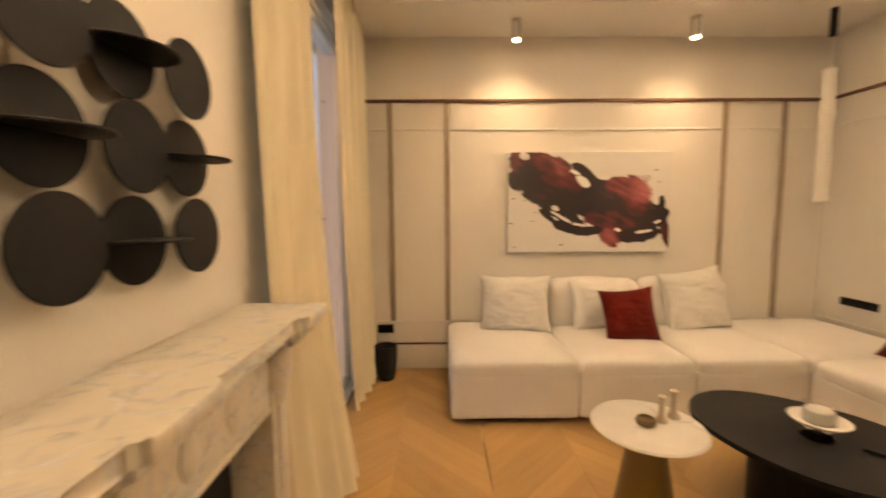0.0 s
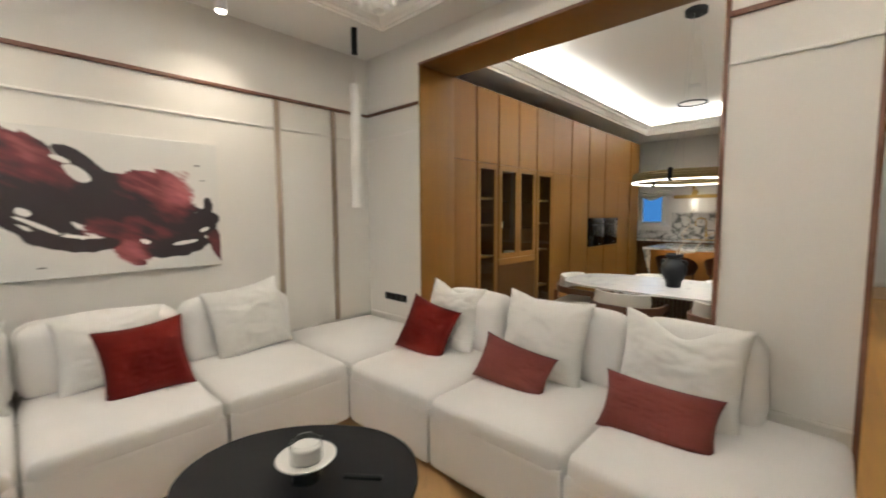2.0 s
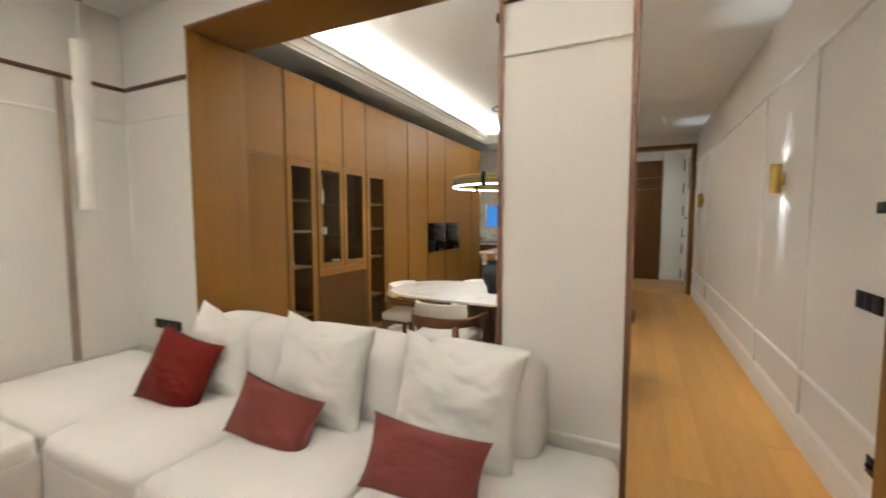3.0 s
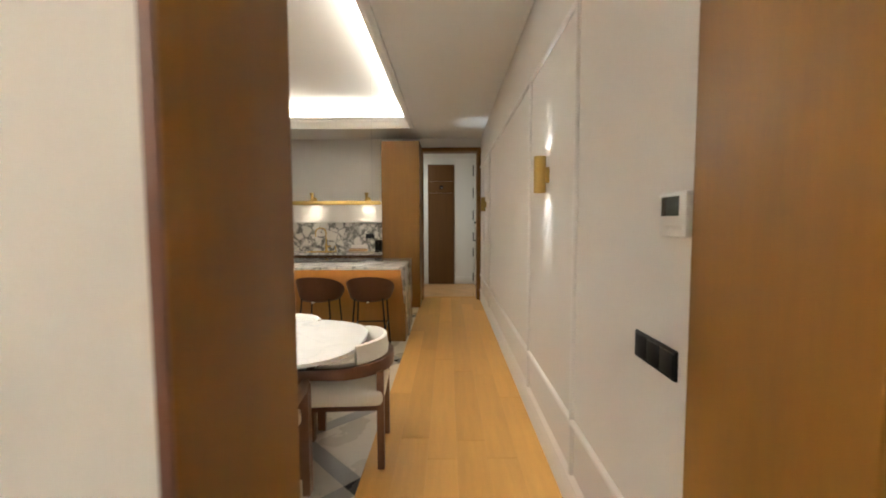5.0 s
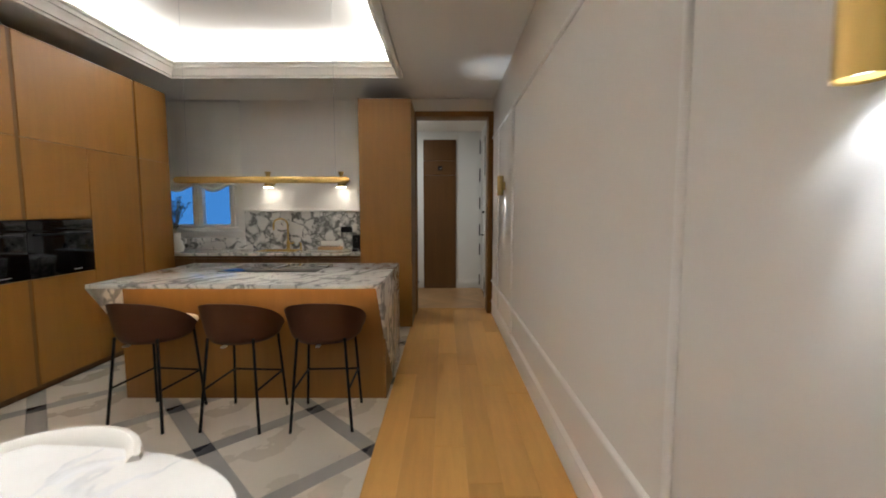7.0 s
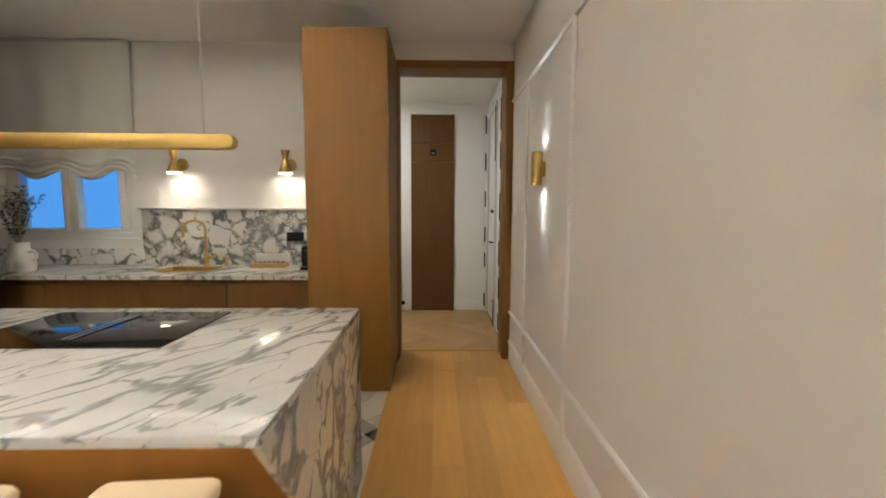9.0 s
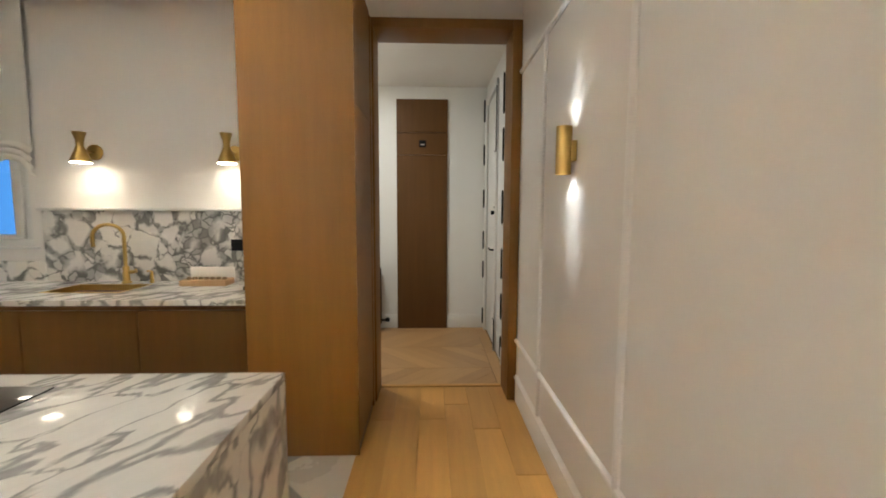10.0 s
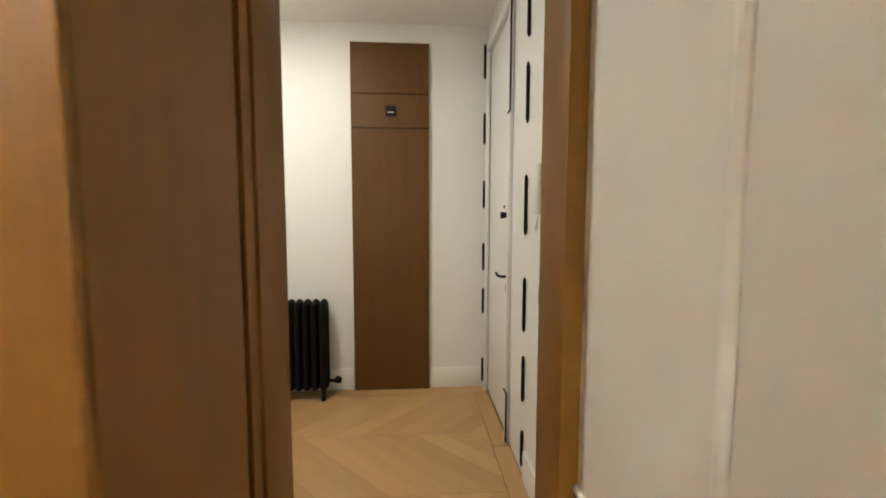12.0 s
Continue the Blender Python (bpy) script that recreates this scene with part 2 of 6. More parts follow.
BRASS = mat("brushed_brass", (0.50, 0.34, 0.11), 0.44, 1.0, stretch=(1, 1, 0.08), scale=8, fine=200, vary=0.12)
AGED = mat("aged_brass_tube", (0.34, 0.265, 0.13), 0.42, 1.0, scale=6, fine=90, vary=0.12)
BRONZE = mat("bronze_metal", (0.24, 0.18, 0.11), 0.42, 1.0, scale=6, fine=90, vary=0.15)
STEEL = mat("steel", (0.5, 0.5, 0.5), 0.3, 1.0, scale=6, fine=90, vary=0.1)
PLASTIC = mat("white_plastic", (0.72, 0.70, 0.66), 0.4, vary=0.02)
SCREEN = mat("lcd_screen", (0.05, 0.06, 0.045), 0.15, vary=0.05)
CLAY = mat("charcoal_ceramic", (0.020, 0.0205, 0.022), 0.6, scale=8, fine=120, vary=0.25, bump=0.3, spec=0.25)
CERAMIC = mat("white_ceramic", (0.74, 0.72, 0.68), 0.3, vary=0.03)
BEIGE = mat("beige_ceramic", (0.55, 0.46, 0.36), 0.45, vary=0.08)
BRANCH = mat("pale_dry_branch", (0.48, 0.40, 0.30), 0.8, scale=20, fine=90, vary=0.2, bump=0.3)
LEAF = mat("grey_green_leaf", (0.045, 0.055, 0.038), 0.6, scale=20, fine=90, vary=0.3)
CURTAIN = mat("cream_curtain_fabric", (0.76, 0.69, 0.53), 0.9, stretch=(1, 1, 0.3), scale=3, fine=300, vary=0.06, bump=0.2, sheen=0.2)
BLIND = mat("blind_fabric", (0.83, 0.81, 0.74), 0.9, stretch=(1, 1, 1), scale=4, fine=320, vary=0.05, bump=0.25)
CANVAS = mat("canvas_edge", (0.74, 0.72, 0.68), 0.8, scale=4, fine=300, vary=0.03, bump=0.2)
ALAB = mat("pendant_alabaster", (0.78, 0.75, 0.69), 0.5, scale=6, fine=60, vary=0.05)
STONEF = marble("fireplace_marble", (0.80, 0.75, 0.66), (0.70, 0.645, 0.56), 7, 0.28, patch=0.10, warp=0.35, thin=0.02)
# black that stands for the shade inside the fireplace opening
FIREBOX_DARK = mat("firebox_dark", (0.012, 0.011, 0.010), 0.9, vary=0.3)
CARD = mat("cardboard", (0.45, 0.28, 0.14), 0.8, scale=8, fine=100, vary=0.1)
ARAB = marble("arabescato_marble", (0.80, 0.775, 0.73), (0.36, 0.36, 0.34), 6.3, 0.10, patch=0.30, warp=0.16, thin=0.02, breccia=True)
ARAB_END = marble("arabescato_end_marble", (0.78, 0.74, 0.68), (0.29, 0.285, 0.275), 6.4, 0.10, patch=0.26, warp=0.26, thin=0.006, long=(1.0, 1.0, 1.35))
ARAB_TOP = marble("arabescato_worktop_marble", (0.80, 0.78, 0.74), (0.29, 0.285, 0.275), 7.0, 0.09, patch=0.19, warp=0.32, thin=0.004, long=(2.5, 0.9, 1.0), turn=-32)
CARRARA = marble("white_veined_marble", (0.80, 0.78, 0.74), (0.60, 0.58, 0.545), 2.1, 0.16, patch=0.025, warp=0.6, thin=0.004)
LED = mat("led_diffuser", (1, 1, 1), 0.5, emit=7, emit_color=(1.0, 0.95, 0.88))
STRIP = mat("warm_strip_glow", (1, 1, 1), 0.5, emit=3, emit_color=(1.0, 0.72, 0.42))
COOL_LENS = mat("cool_lens_glow", (1, 1, 1), 0.5, emit=5, emit_color=(0.9, 0.97, 1.0))
BULB = mat("lamp_glow", (1, 1, 1), 0.5, emit=16, emit_color=(1.0, 0.88, 0.7))
GLASS = glass("clear_glass")
SMOKE = glass("smoked_glass", (0.93, 0.92, 0.89))
DAY = mat("pale_evening_backdrop", (0.0, 0.0, 0.0), 1.0, emit=0.95, emit_color=(0.36, 0.56, 0.95), vary=0)
DUSK = mat("evening_backdrop", (0.0, 0.0, 0.0), 1.0, emit=0.48, emit_color=(0.10, 0.36, 0.88), vary=0)

# ---- mesh helpers ----
AT = {}


def box(bm, x0, y0, z0, x1, y1, z1, bev=0.0, seg=2):
    xs, ys, zs = sorted((x0, x1)), sorted((y0, y1)), sorted((z0, z1))
    v = [bm.verts.new((x, y, z)) for x in xs for y in ys for z in zs]
    f = [bm.faces.new([v[i] for i in q]) for q in ((0, 1, 3, 2), (4, 6, 7, 5), (0, 4, 5, 1), (2, 3, 7, 6), (0, 2, 6, 4), (1, 5, 7, 3))]
    if bev > 0:
        edges = list({e for g in f for e in g.edges})
        bmesh.ops.bevel(bm, geom=edges, offset=bev, segments=seg, affect="EDGES", profile=0.5)
    return bm


def B(*a, **k):
    return box(bmesh.new(), *a, **k)


def lathe(bm, prof, cx=0, cy=0, seg=32, sx=1.0, sy=1.0):
    rings = []
    for r, z in prof:
        rings.append([bm.verts.new((cx + sx * r * math.cos(2 * math.pi * i / seg), cy + sy * r * math.sin(2 * math.pi * i / seg), z)) for i in range(seg)])
    for a, b in zip(rings, rings[1:]):
        for i in range(seg):
            bm.faces.new((a[i], a[(i + 1) % seg], b[(i + 1) % seg], b[i]))
    bm.faces.new(list(reversed(rings[0])))
    bm.faces.new(rings[-1])
    return bm


def tube(bm, pts, r, seg=8):
    """A round bar along points; r may be a list of radii."""
    pts = [Vector(p) for p in pts]
    rs = r if isinstance(r, (list, tuple)) else [r] * len(pts)
    rings, up = [], None
    for i, p in enumerate(pts):
        d = (pts[min(i + 1, len(pts) - 1)] - pts[max(i - 1, 0)]).normalized()
        if up is None:
            up = Vector((0, 0, 1)) if abs(d.z) < 0.9 else Vector((1, 0, 0))
        a = d.cross(up).normalized()
        up = a.cross(d).normalized()
        rings.append([bm.verts.new(p + rs[i] * (math.cos(2 * math.pi * j / seg) * a + math.sin(2 * math.pi * j / seg) * up)) for j in range(seg)])
    for a, b in zip(rings, rings[1:]):
        for j in range(seg):
            bm.faces.new((a[j], b[j], b[(j + 1) % seg], a[(j + 1) % seg]))
    bm.faces.new(rings[0])
    bm.faces.new(list(reversed(rings[-1])))
    return bm


def prism(bm, pts, axis, a, b, bev=0.0):
    """Extrudes a flat outline between a and b along an axis; the outline gives the other two coordinates in order."""
    def p3(p, w):
        return {"x": (w, p[0], p[1]), "y": (p[0], w, p[1]), "z": (p[0], p[1], w)}[axis]
    lo = [bm.verts.new(p3(p, a)) for p in pts]
    hi = [bm.verts.new(p3(p, b)) for p in pts]
    n = len(pts)
    fs = [bm.faces.new(list(reversed(lo))), bm.faces.new(hi)]
    for i in range(n):
        fs.append(bm.faces.new((lo[i], lo[(i + 1) % n], hi[(i + 1) % n], hi[i])))
    if bev:
        rim = [e for f in fs[:2] for e in f.edges]
        bmesh.ops.bevel(bm, geom=rim, offset=bev, segments=2, affect="EDGES", profile=0.5)
    return bm


def soft_box(bm, x0, y0, z0, x1, y1, z1, r, puff=0.0, lump=0.004, cuts=11, seed=0):
    """An upholstered block with rounded edges and a swelling top."""
    lo, hi = Vector((x0, y0, z0)), Vector((x1, y1, z1))
    mid, half = (lo + hi) / 2, (hi - lo) / 2
    got = bmesh.ops.create_cube(bm, size=2)
    edges = list({e for v in got["verts"] for e in v.link_edges})
    before = set(bm.verts) - set(got["verts"])
    bmesh.ops.subdivide_edges(bm, edges=edges, cuts=cuts, use_grid_fill=True)
    for v in set(bm.verts) - before:
        u = v.co.copy()
        p = Vector([half[i] * math.copysign(abs(u[i]) ** 0.8, u[i]) for i in range(3)])
        core = Vector([max(-half[i] + r, min(half[i] - r, p[i])) for i in range(3)])
        d = p - core
        q = core + (d.normalized() * r if d.length > 1e-6 else d)
        top = max(0, q.z / half.z)
        q.z += puff * top * (1 - u.x ** 2) * (1 - u.y ** 2)
        s = noise.noise((q + mid) * 4 + Vector((seed, 0, 0)))
        q += d.normalized() * s * lump if d.length > 1e-6 else Vector((0, 0, 0))
        v.co = mid + q
    return bm


def mesh(name, bm, material, smooth=None):
    bmesh.ops.recalc_face_normals(bm, faces=bm.faces)
    me = bpy.data.meshes.new(name)
    bm.to_mesh(me)
    bm.free()
    me.materials.append(material)
    if smooth is not None:
        for p in me.polygons:
            p.use_smooth = True
        me.set_sharp_from_angle(angle=radians(smooth))
    return me


def thing(name, at, label, category, group="", kind=""):
    ob = new(name)
    ob.location = at
    ob.empty_display_size = 0.05
    AT[ob.name] = Vector(at)
    return tagged(ob, label, category, group, kind)


def part(name, bm, material, parent, label="", smooth=35):
    """One mesh under a thing or a part, from a bmesh in world places."""
    at = AT[parent.name]
    bmesh.ops.translate(bm, vec=-at, verts=bm.verts)
    ob = new(name, mesh(name, bm, material, smooth))
    ob.parent = parent
    AT[ob.name] = at
    return tagged(ob, label)


def solo(name, bm, material, label, category, group="", kind="", at=None, smooth=35):
    """A thing that is one mesh; its origin sits at its base."""
    c = Vector(at) if at else Vector((sum(v.co.x for v in bm.verts) / len(bm.verts), sum(v.co.y for v in bm.verts) / len(bm.verts), min(v.co.z for v in bm.verts)))
    bmesh.ops.translate(bm, vec=-c, verts=bm.verts)
    ob = new(name, mesh(name, bm, material, smooth))
    ob.location = c
    AT[ob.name] = c
    return tagged(ob, label, category, group, kind)


def fixed(name, bm, material, label, category="", smooth=35):
    return solo(name, bm, material, label, category or name.split("_")[0], kind="structure", at=(0, 0, 0), smooth=smooth)


def wall(name, x0, y0, x1, y1, z0, z1, holes, material, label):
    """A wall block along x or y with openings (a0, a1, z0, z1) cut through its length."""
    bm = bmesh.new()
    along_x = (x1 - x0) > (y1 - y0)
    a0, a1 = (x0, x1) if along_x else (y0, y1)
    cuts_a = sorted({a0, a1, *[h[0] for h in holes], *[h[1] for h in holes]})
    cuts_z = sorted({z0, z1, *[h[2] for h in holes], *[h[3] for h in holes]})
    for a, b in zip(cuts_a, cuts_a[1:]):
        for c, d in zip(cuts_z, cuts_z[1:]):
            m, w = (a + b) / 2, (c + d) / 2
            if any(h[0] < m < h[1] and h[2] < w < h[3] for h in holes):
                continue
            if along_x:
                box(bm, a, y0, c, b, y1, d)
            else:
                box(bm, x0, a, c, x1, b, d)
    bmesh.ops.remove_doubles(bm, verts=bm.verts, dist=1e-5)
    seen = {}
    for f in bm.faces:
        seen.setdefault(tuple(round(c, 4) for c in f.calc_center_median()), []).append(f)
    bmesh.ops.delete(bm, geom=[f for fs in seen.values() if len(fs) > 1 for f in fs], context="FACES_ONLY")
    return fixed(name, bm, material, label, "wall", smooth=None)


# ---- structure: walls ----
TOP = 3.45
wall("wall_north", -0.35, NORTH, 4.40, NORTH + 0.15, 0, TOP, [], WALL, "white linen-textured living room wall with slats and beads")
wall("wall_west", WEST - 0.25, -1.8, WEST, NORTH, 0, TOP, [(2.50, 4.12, 0.02, 2.70)], WALL, "pale living room wall with a tall window opening")
wall("wall_living_south", -0.37, -1.95, 4.40, -1.8, 0, TOP, [], WALL, "plain pale wall closing the living room")
wall("wall_partition", EAST, -1.8, BACK, NORTH, 0, TOP, [(0.030, 0.985, 0, 2.67), (1.52, 3.685, 0, 2.67), (-1.1, -0.12, 0, 2.2)], WALL, "white partition with two timber-lined openings")
wall("wall_south", BACK, SOUTH - 0.2, 11.13, SOUTH, 0, TOP, [], PAINT, "warm white panelled corridor wall with bead mouldings")
wall("wall_cabinet_back", BACK, 4.86, 11.1, 5.0, 0, TOP, [], PAINT, "plain white wall behind the tall cabinets")
wall("wall_kitchen_end", KIT, 1.10, KIT + 0.18, 5.0, 0, TOP, [(3.545, 4.68, 1.16, 2.55)], KITW, "white kitchen end wall with a small window")
wall("wall_doorway", DOORWAY + 0.01, SOUTH, 11.13, 1.10, 2.74, TOP, [], PAINT, "white wall above the doorway to the hall")
wall("wall_hall_end", HALL, -0.2, HALL + 0.15, 3.0, 0, TOP, [], HALLW, "white entrance hall end wall")
wall("wall_hall_south", 11.13, -0.2, HALL, -0.005, 0, TOP, [(11.98, 12.74, 0.0, 2.66)], HALLW, "white entrance hall wall holding the security door")
wall("wall_hall_north", 11.13, 2.85, HALL, 3.0, 0, TOP, [], HALLW, "plain white wall closing the hall")
wall("wall_side_room", 4.40, -1.3, 4.6, -0.19, 0, TOP, [], PAINT, "plain wall behind the side door")
wall("wall_stairwell", 11.9, -0.34, HALL, -0.21, 0, TOP, [], HALLW, "plain wall behind the security door")
fixed("ceiling_hall", B(11.13, -0.2, 2.88, HALL, 3.0, 3.0), CEIL, "white entrance hall ceiling", "ceiling")


def coffer_ceiling(name, x0, y0, x1, y1, z, hole, up, label):
    """A flat ceiling with a raised tray; one mesh."""
    bm = bmesh.new()
    a, b, c, d = hole
    for q in ((x0, y0, x1, b), (x0, d, x1, y1), (x0, b, a, d), (c, b, x1, d)):
        box(bm, q[0], q[1], z, q[2], q[3], z + 0.03)
    o = 0.14
    box(bm, a - o, b - o, z + up, c + o, d + o, z + up + 0.05)
    for q in ((a - o - 0.02, b - o, a - o, d + o), (c + o, b - o, c + o + 0.02, d + o), (a - o, b - o - 0.02, c + o, b - o), (a - o, d + o, c + o, d + o + 0.02)):
        box(bm, q[0], q[1], z + 0.02, q[2], q[3], z + up)
    return fixed(name, bm, CEIL, label, "ceiling", smooth=None)


coffer_ceiling("ceiling_living", WEST - 0.25, -1.95, BACK, NORTH + 0.15, LIV_H, LIV_COFFER, 0.42, "white living room ceiling with a lit coffer")
coffer_ceiling("ceiling_dining", BACK, SOUTH - 0.2, 11.13, 5.0, DIN_H, DIN_COFFER, 0.30, "white dining and kitchen ceiling with a lit coffer")


def cornice(name, hole, z, prof, label):
    """A moulded frame round a coffer; prof: (inward, up) steps."""
    a, b, c, d = hole
    bm = bmesh.new()
    rings = []
    for i, u in prof:
        rings.append([bm.verts.new(p) for p in ((a + i, b + i, z + u), (c - i, b + i, z + u), (c - i, d - i, z + u), (a + i, d - i, z + u))])
    for r, s in zip(rings, rings[1:] + rings[:1]):
        for k in range(4):
            bm.faces.new((r[k], r[(k + 1) % 4], s[(k + 1) % 4], s[k]))
    return fixed(name, bm, PLASTER, label, "cornice", smooth=25)


liv_cornice = cornice("cornice_living", LIV_COFFER, LIV_H, (
    (-0.05, 0.0), (-0.05, -0.016), (-0.032, -0.022), (-0.028, -0.036), (-0.010, -0.044), (0.002, -0.050), (0.012, -0.046), (0.014, -0.034), (0.032, -0.034), (0.042, -0.022), (0.062, -0.014), (0.075, 0.004),
    (0.085, 0.014), (0.125, 0.026), (0.155, 0.042), (0.165, 0.060), (0.180, 0.064), (0.192, 0.070), (0.198, 0.085), (0.150, 0.092), (0.05, 0.092), (-0.03, 0.092), (-0.05, 0.03)),
    "white plaster cornice with a row of carved leaves")
cornice("cornice_dining", DIN_COFFER, DIN_H, (
    (-0.03, 0.0), (-0.03, -0.034), (-0.018, -0.046), (0.0, -0.052), (0.014, -0.050), (0.018, -0.030), (0.032, -0.026), (0.042, 0.004), (0.056, 0.030), (0.062, 0.042), (0.075, 0.046),
    (0.082, 0.075), (0.10, 0.085), (0.105, 0.105), (0.05, 0.11), (-0.03, 0.11)), "white stepped plaster cornice hiding the light strip")

# carved leaves of the living room cornice
leaf = lathe(bmesh.new(), [(0.005, -0.030), (0.022, -0.023), (0.031, -0.006), (0.026, 0.010), (0.008, 0.016)], seg=10, sy=0.95)
leaf_mesh = mesh("carved_leaf", leaf, PLASTER, 60)
a, b, c, d = LIV_COFFER
spots = []
nx, ny = 38, 40
for i in range(nx):
    x = a + 0.14 + (c - a - 0.28) * i / (nx - 1)
    spots += [(x, d - 0.125, 0)]
for i in range(ny):
    y = b + 0.14 + (d - b - 0.28) * i / (ny - 1)
    spots += [(c - 0.125, y, 90)]
for x, y, r in spots:
    o = new("carved_leaf", leaf_mesh)
    o.parent = liv_cornice
    o.matrix_basis = pose(x, y, LIV_H + 0.022, 0, 0, r)

# dark rail, beads, slats and baseboards of the living room
rail = bmesh.new()
box(rail, WEST, NORTH - 0.018, 2.345, EAST, NORTH, 2.372, 0.003)
box(rail, EAST - 0.018, 3.70, 2.345, EAST, NORTH - 0.02, 2.372, 0.003)
box(rail, EAST - 0.018, 0.985, 2.345, EAST, 1.515, 2.372, 0.003)
fixed("trim_rail", rail, RAIL, "dark walnut picture rail", "trim")
low = bmesh.new()
box(low, WEST, NORTH - 0.012, 0.222, EAST, NORTH, 0.236, 0.002)
fixed("trim_low_rail", low, RAIL, "thin dark walnut line above the skirting", "trim")
bead = bmesh.new()
for z in (2.118, 0.432):
    box(bead, WEST, NORTH - 0.012, z - 0.009, EAST, NORTH, z + 0.009, 0.005)
for y0, y1 in ((3.70, NORTH - 0.014), (0.985, 1.515)):
    box(bead, EAST - 0.012, y0, 2.118, EAST, y1, 2.136, 0.005)
    box(bead, EAST - 0.012, y0, 0.452, EAST, y1, 0.474, 0.005)
fixed("trim_bead", bead, SATIN, "white bead moulding on the living room walls", "trim")
for x in (0.163, 0.653, 3.07, 3.588):
    s = fixed("trim_slat", B(x - 0.022, NORTH - 0.015, 0.44, x + 0.022, NORTH, 2.345, 0.003), TAUPE, "taupe vertical timber slat", "trim")


def skirting(name, runs, label, h=0.15):
    bm = bmesh.new()
    for x0, y0, x1, y1 in runs:
        box(bm, x0, y0, 0, x1, y1, h, 0.004)
        if abs(x1 - x0) > abs(y1 - y0):
            m = y0 if abs(y0 - NORTH) > abs(y1 - NORTH) and y1 >= NORTH - 0.01 else y1
            box(bm, x0, m - 0.006, h + 0.002, x1, m + 0.006, h + 0.018, 0.004)
    return fixed(name, bm, SATIN, label, "baseboard")


skirting("baseboard_living", [(WEST, NORTH - 0.022, EAST, NORTH), (WEST, -1.8, WEST + 0.02, 0.9), (EAST - 0.02, 0.985, EAST, 1.515), (EAST - 0.02, 3.69, EAST, NORTH - 0.024)], "tall white skirting in the living room", 0.19)
base = bmesh.new()
prism(base, [(SOUTH, 0.0), (SOUTH + 0.008, 0.0), (SOUTH + 0.008, 0.152), (SOUTH + 0.004, 0.162), (SOUTH + 0.016, 0.168), (SOUTH + 0.018, 0.180), (SOUTH + 0.012, 0.190), (SOUTH + 0.006, 0.200), (SOUTH, 0.21)], "x", BACK, DOORWAY)
fixed("baseboard_corridor", base, SATIN, "white moulded skirting along the corridor", "baseboard")
base = bmesh.new()
box(base, HALL - 0.015, -0.005, 0, HALL, 0.455, 0.165, 0.004)
box(base, HALL - 0.015, 1.067, 0, HALL, 2.85, 0.165, 0.004)
box(base, 11.14, -0.005, 0, 11.6, 0.010, 0.165, 0.004)
fixed("baseboard_hall", base, HALLW, "white skirting in the entrance hall", "baseboard")

# corridor wall mouldings
bead = bmesh.new()
for x in (5.35, 6.40, 9.215, 10.235):
    tube(bead, [(x, SOUTH + 0.004, 0.205), (x, SOUTH + 0.004, 2.41)], 0.0165, 10)
for z in (0.463, 2.41):
    tube(bead, [(BACK, SOUTH + 0.004, z), (DOORWAY - 0.01, SOUTH + 0.004, z)], 0.0165, 10)
fixed("trim_corridor_bead", bead, SATIN, "white round bead panels on the corridor wall", "trim")
panel = bmesh.new()
for x0, x1 in ((5.37, 6.38), (9.235, 10.215)):
    box(panel, x0, SOUTH, 0.49, x1, SOUTH + 0.005, 2.385, 0.002)
fixed("trim_corridor_panel", panel, PAINT, "slightly raised white wall panels behind the sconces", "trim")

# timber linings of the openings
def lining(name, y0, y1, top, label, mid=False):
    bm = bmesh.new()
    t = 0.022
    box(bm, EAST - 0.006, y0, 0, BACK + 0.006, y0 + t, top, 0.002)
    box(bm, EAST - 0.006, y1 - t, 0, BACK + 0.006, y1, top, 0.002)
    box(bm, EAST - 0.006, y0 + t, top - t, BACK + 0.006, y1 - t, top, 0.002)
    return fixed(name, bm, OAK, label, "lining")


lining("trim_opening_dining", 1.51, 3.69, 2.68, "stained oak lining of the wide opening to the dining room")
lining("trim_opening_corridor", 0.026, 0.99, 2.68, "stained oak lining of the corridor opening")
edge = bmesh.new()
for y in (0.972, 1.508):
    box(edge, EAST - 0.012, y, 0, EAST - 0.0065, y + 0.02, 2.68, 0.001)
box(edge, EAST - 0.012, 1.528, 2.66, EAST - 0.0065, 3.69, 2.68, 0.001)
fixed("trim_opening_edge", edge, RAIL, "dark edge strip round the openings", "trim")

# side door in the partition
door = thing("door_1", (EAST + 0.06, -0.61, 0), "stained oak side door with a brass lever handle, closed", "door", kind="structure")
part("leaf", B(EAST + 0.05, -1.09, 0.005, EAST + 0.09, -0.14, 2.18, 0.003), OAK, door)
fr = bmesh.new()
box(fr, EAST - 0.012, -0.135, 0, EAST + 0.10, -0.105, 2.22, 0.003)
box(fr, EAST - 0.012, -1.12, 0, EAST + 0.10, -1.095, 2.22, 0.003)
box(fr, EAST - 0.012, -1.12, 2.185, EAST + 0.10, -0.105, 2.215, 0.003)
part("door_frame", fr, OAK, door)
part("handle", tube(bmesh.new(), [(EAST + 0.05, -0.20, 1.03), (EAST - 0.005, -0.20, 1.03), (EAST - 0.005, -0.31, 1.03)], 0.009), BRASS, door, "brass lever handle")

# doorway to the hall
fr = bmesh.new()
x0, x1 = DOORWAY - 0.012, 11.14
box(fr, x0, 0.014, 0, x1, 0.082, 2.763, 0.003)
box(fr, x0, 1.062, 0, x1, 1.098, 2.763, 0.003)
box(fr, x0, 0.082, 2.698, x1, 1.062, 2.763, 0.003)
fixed("door_frame_hall", fr, OAK, "dark stained oak frame of the hall doorway", "door frame")
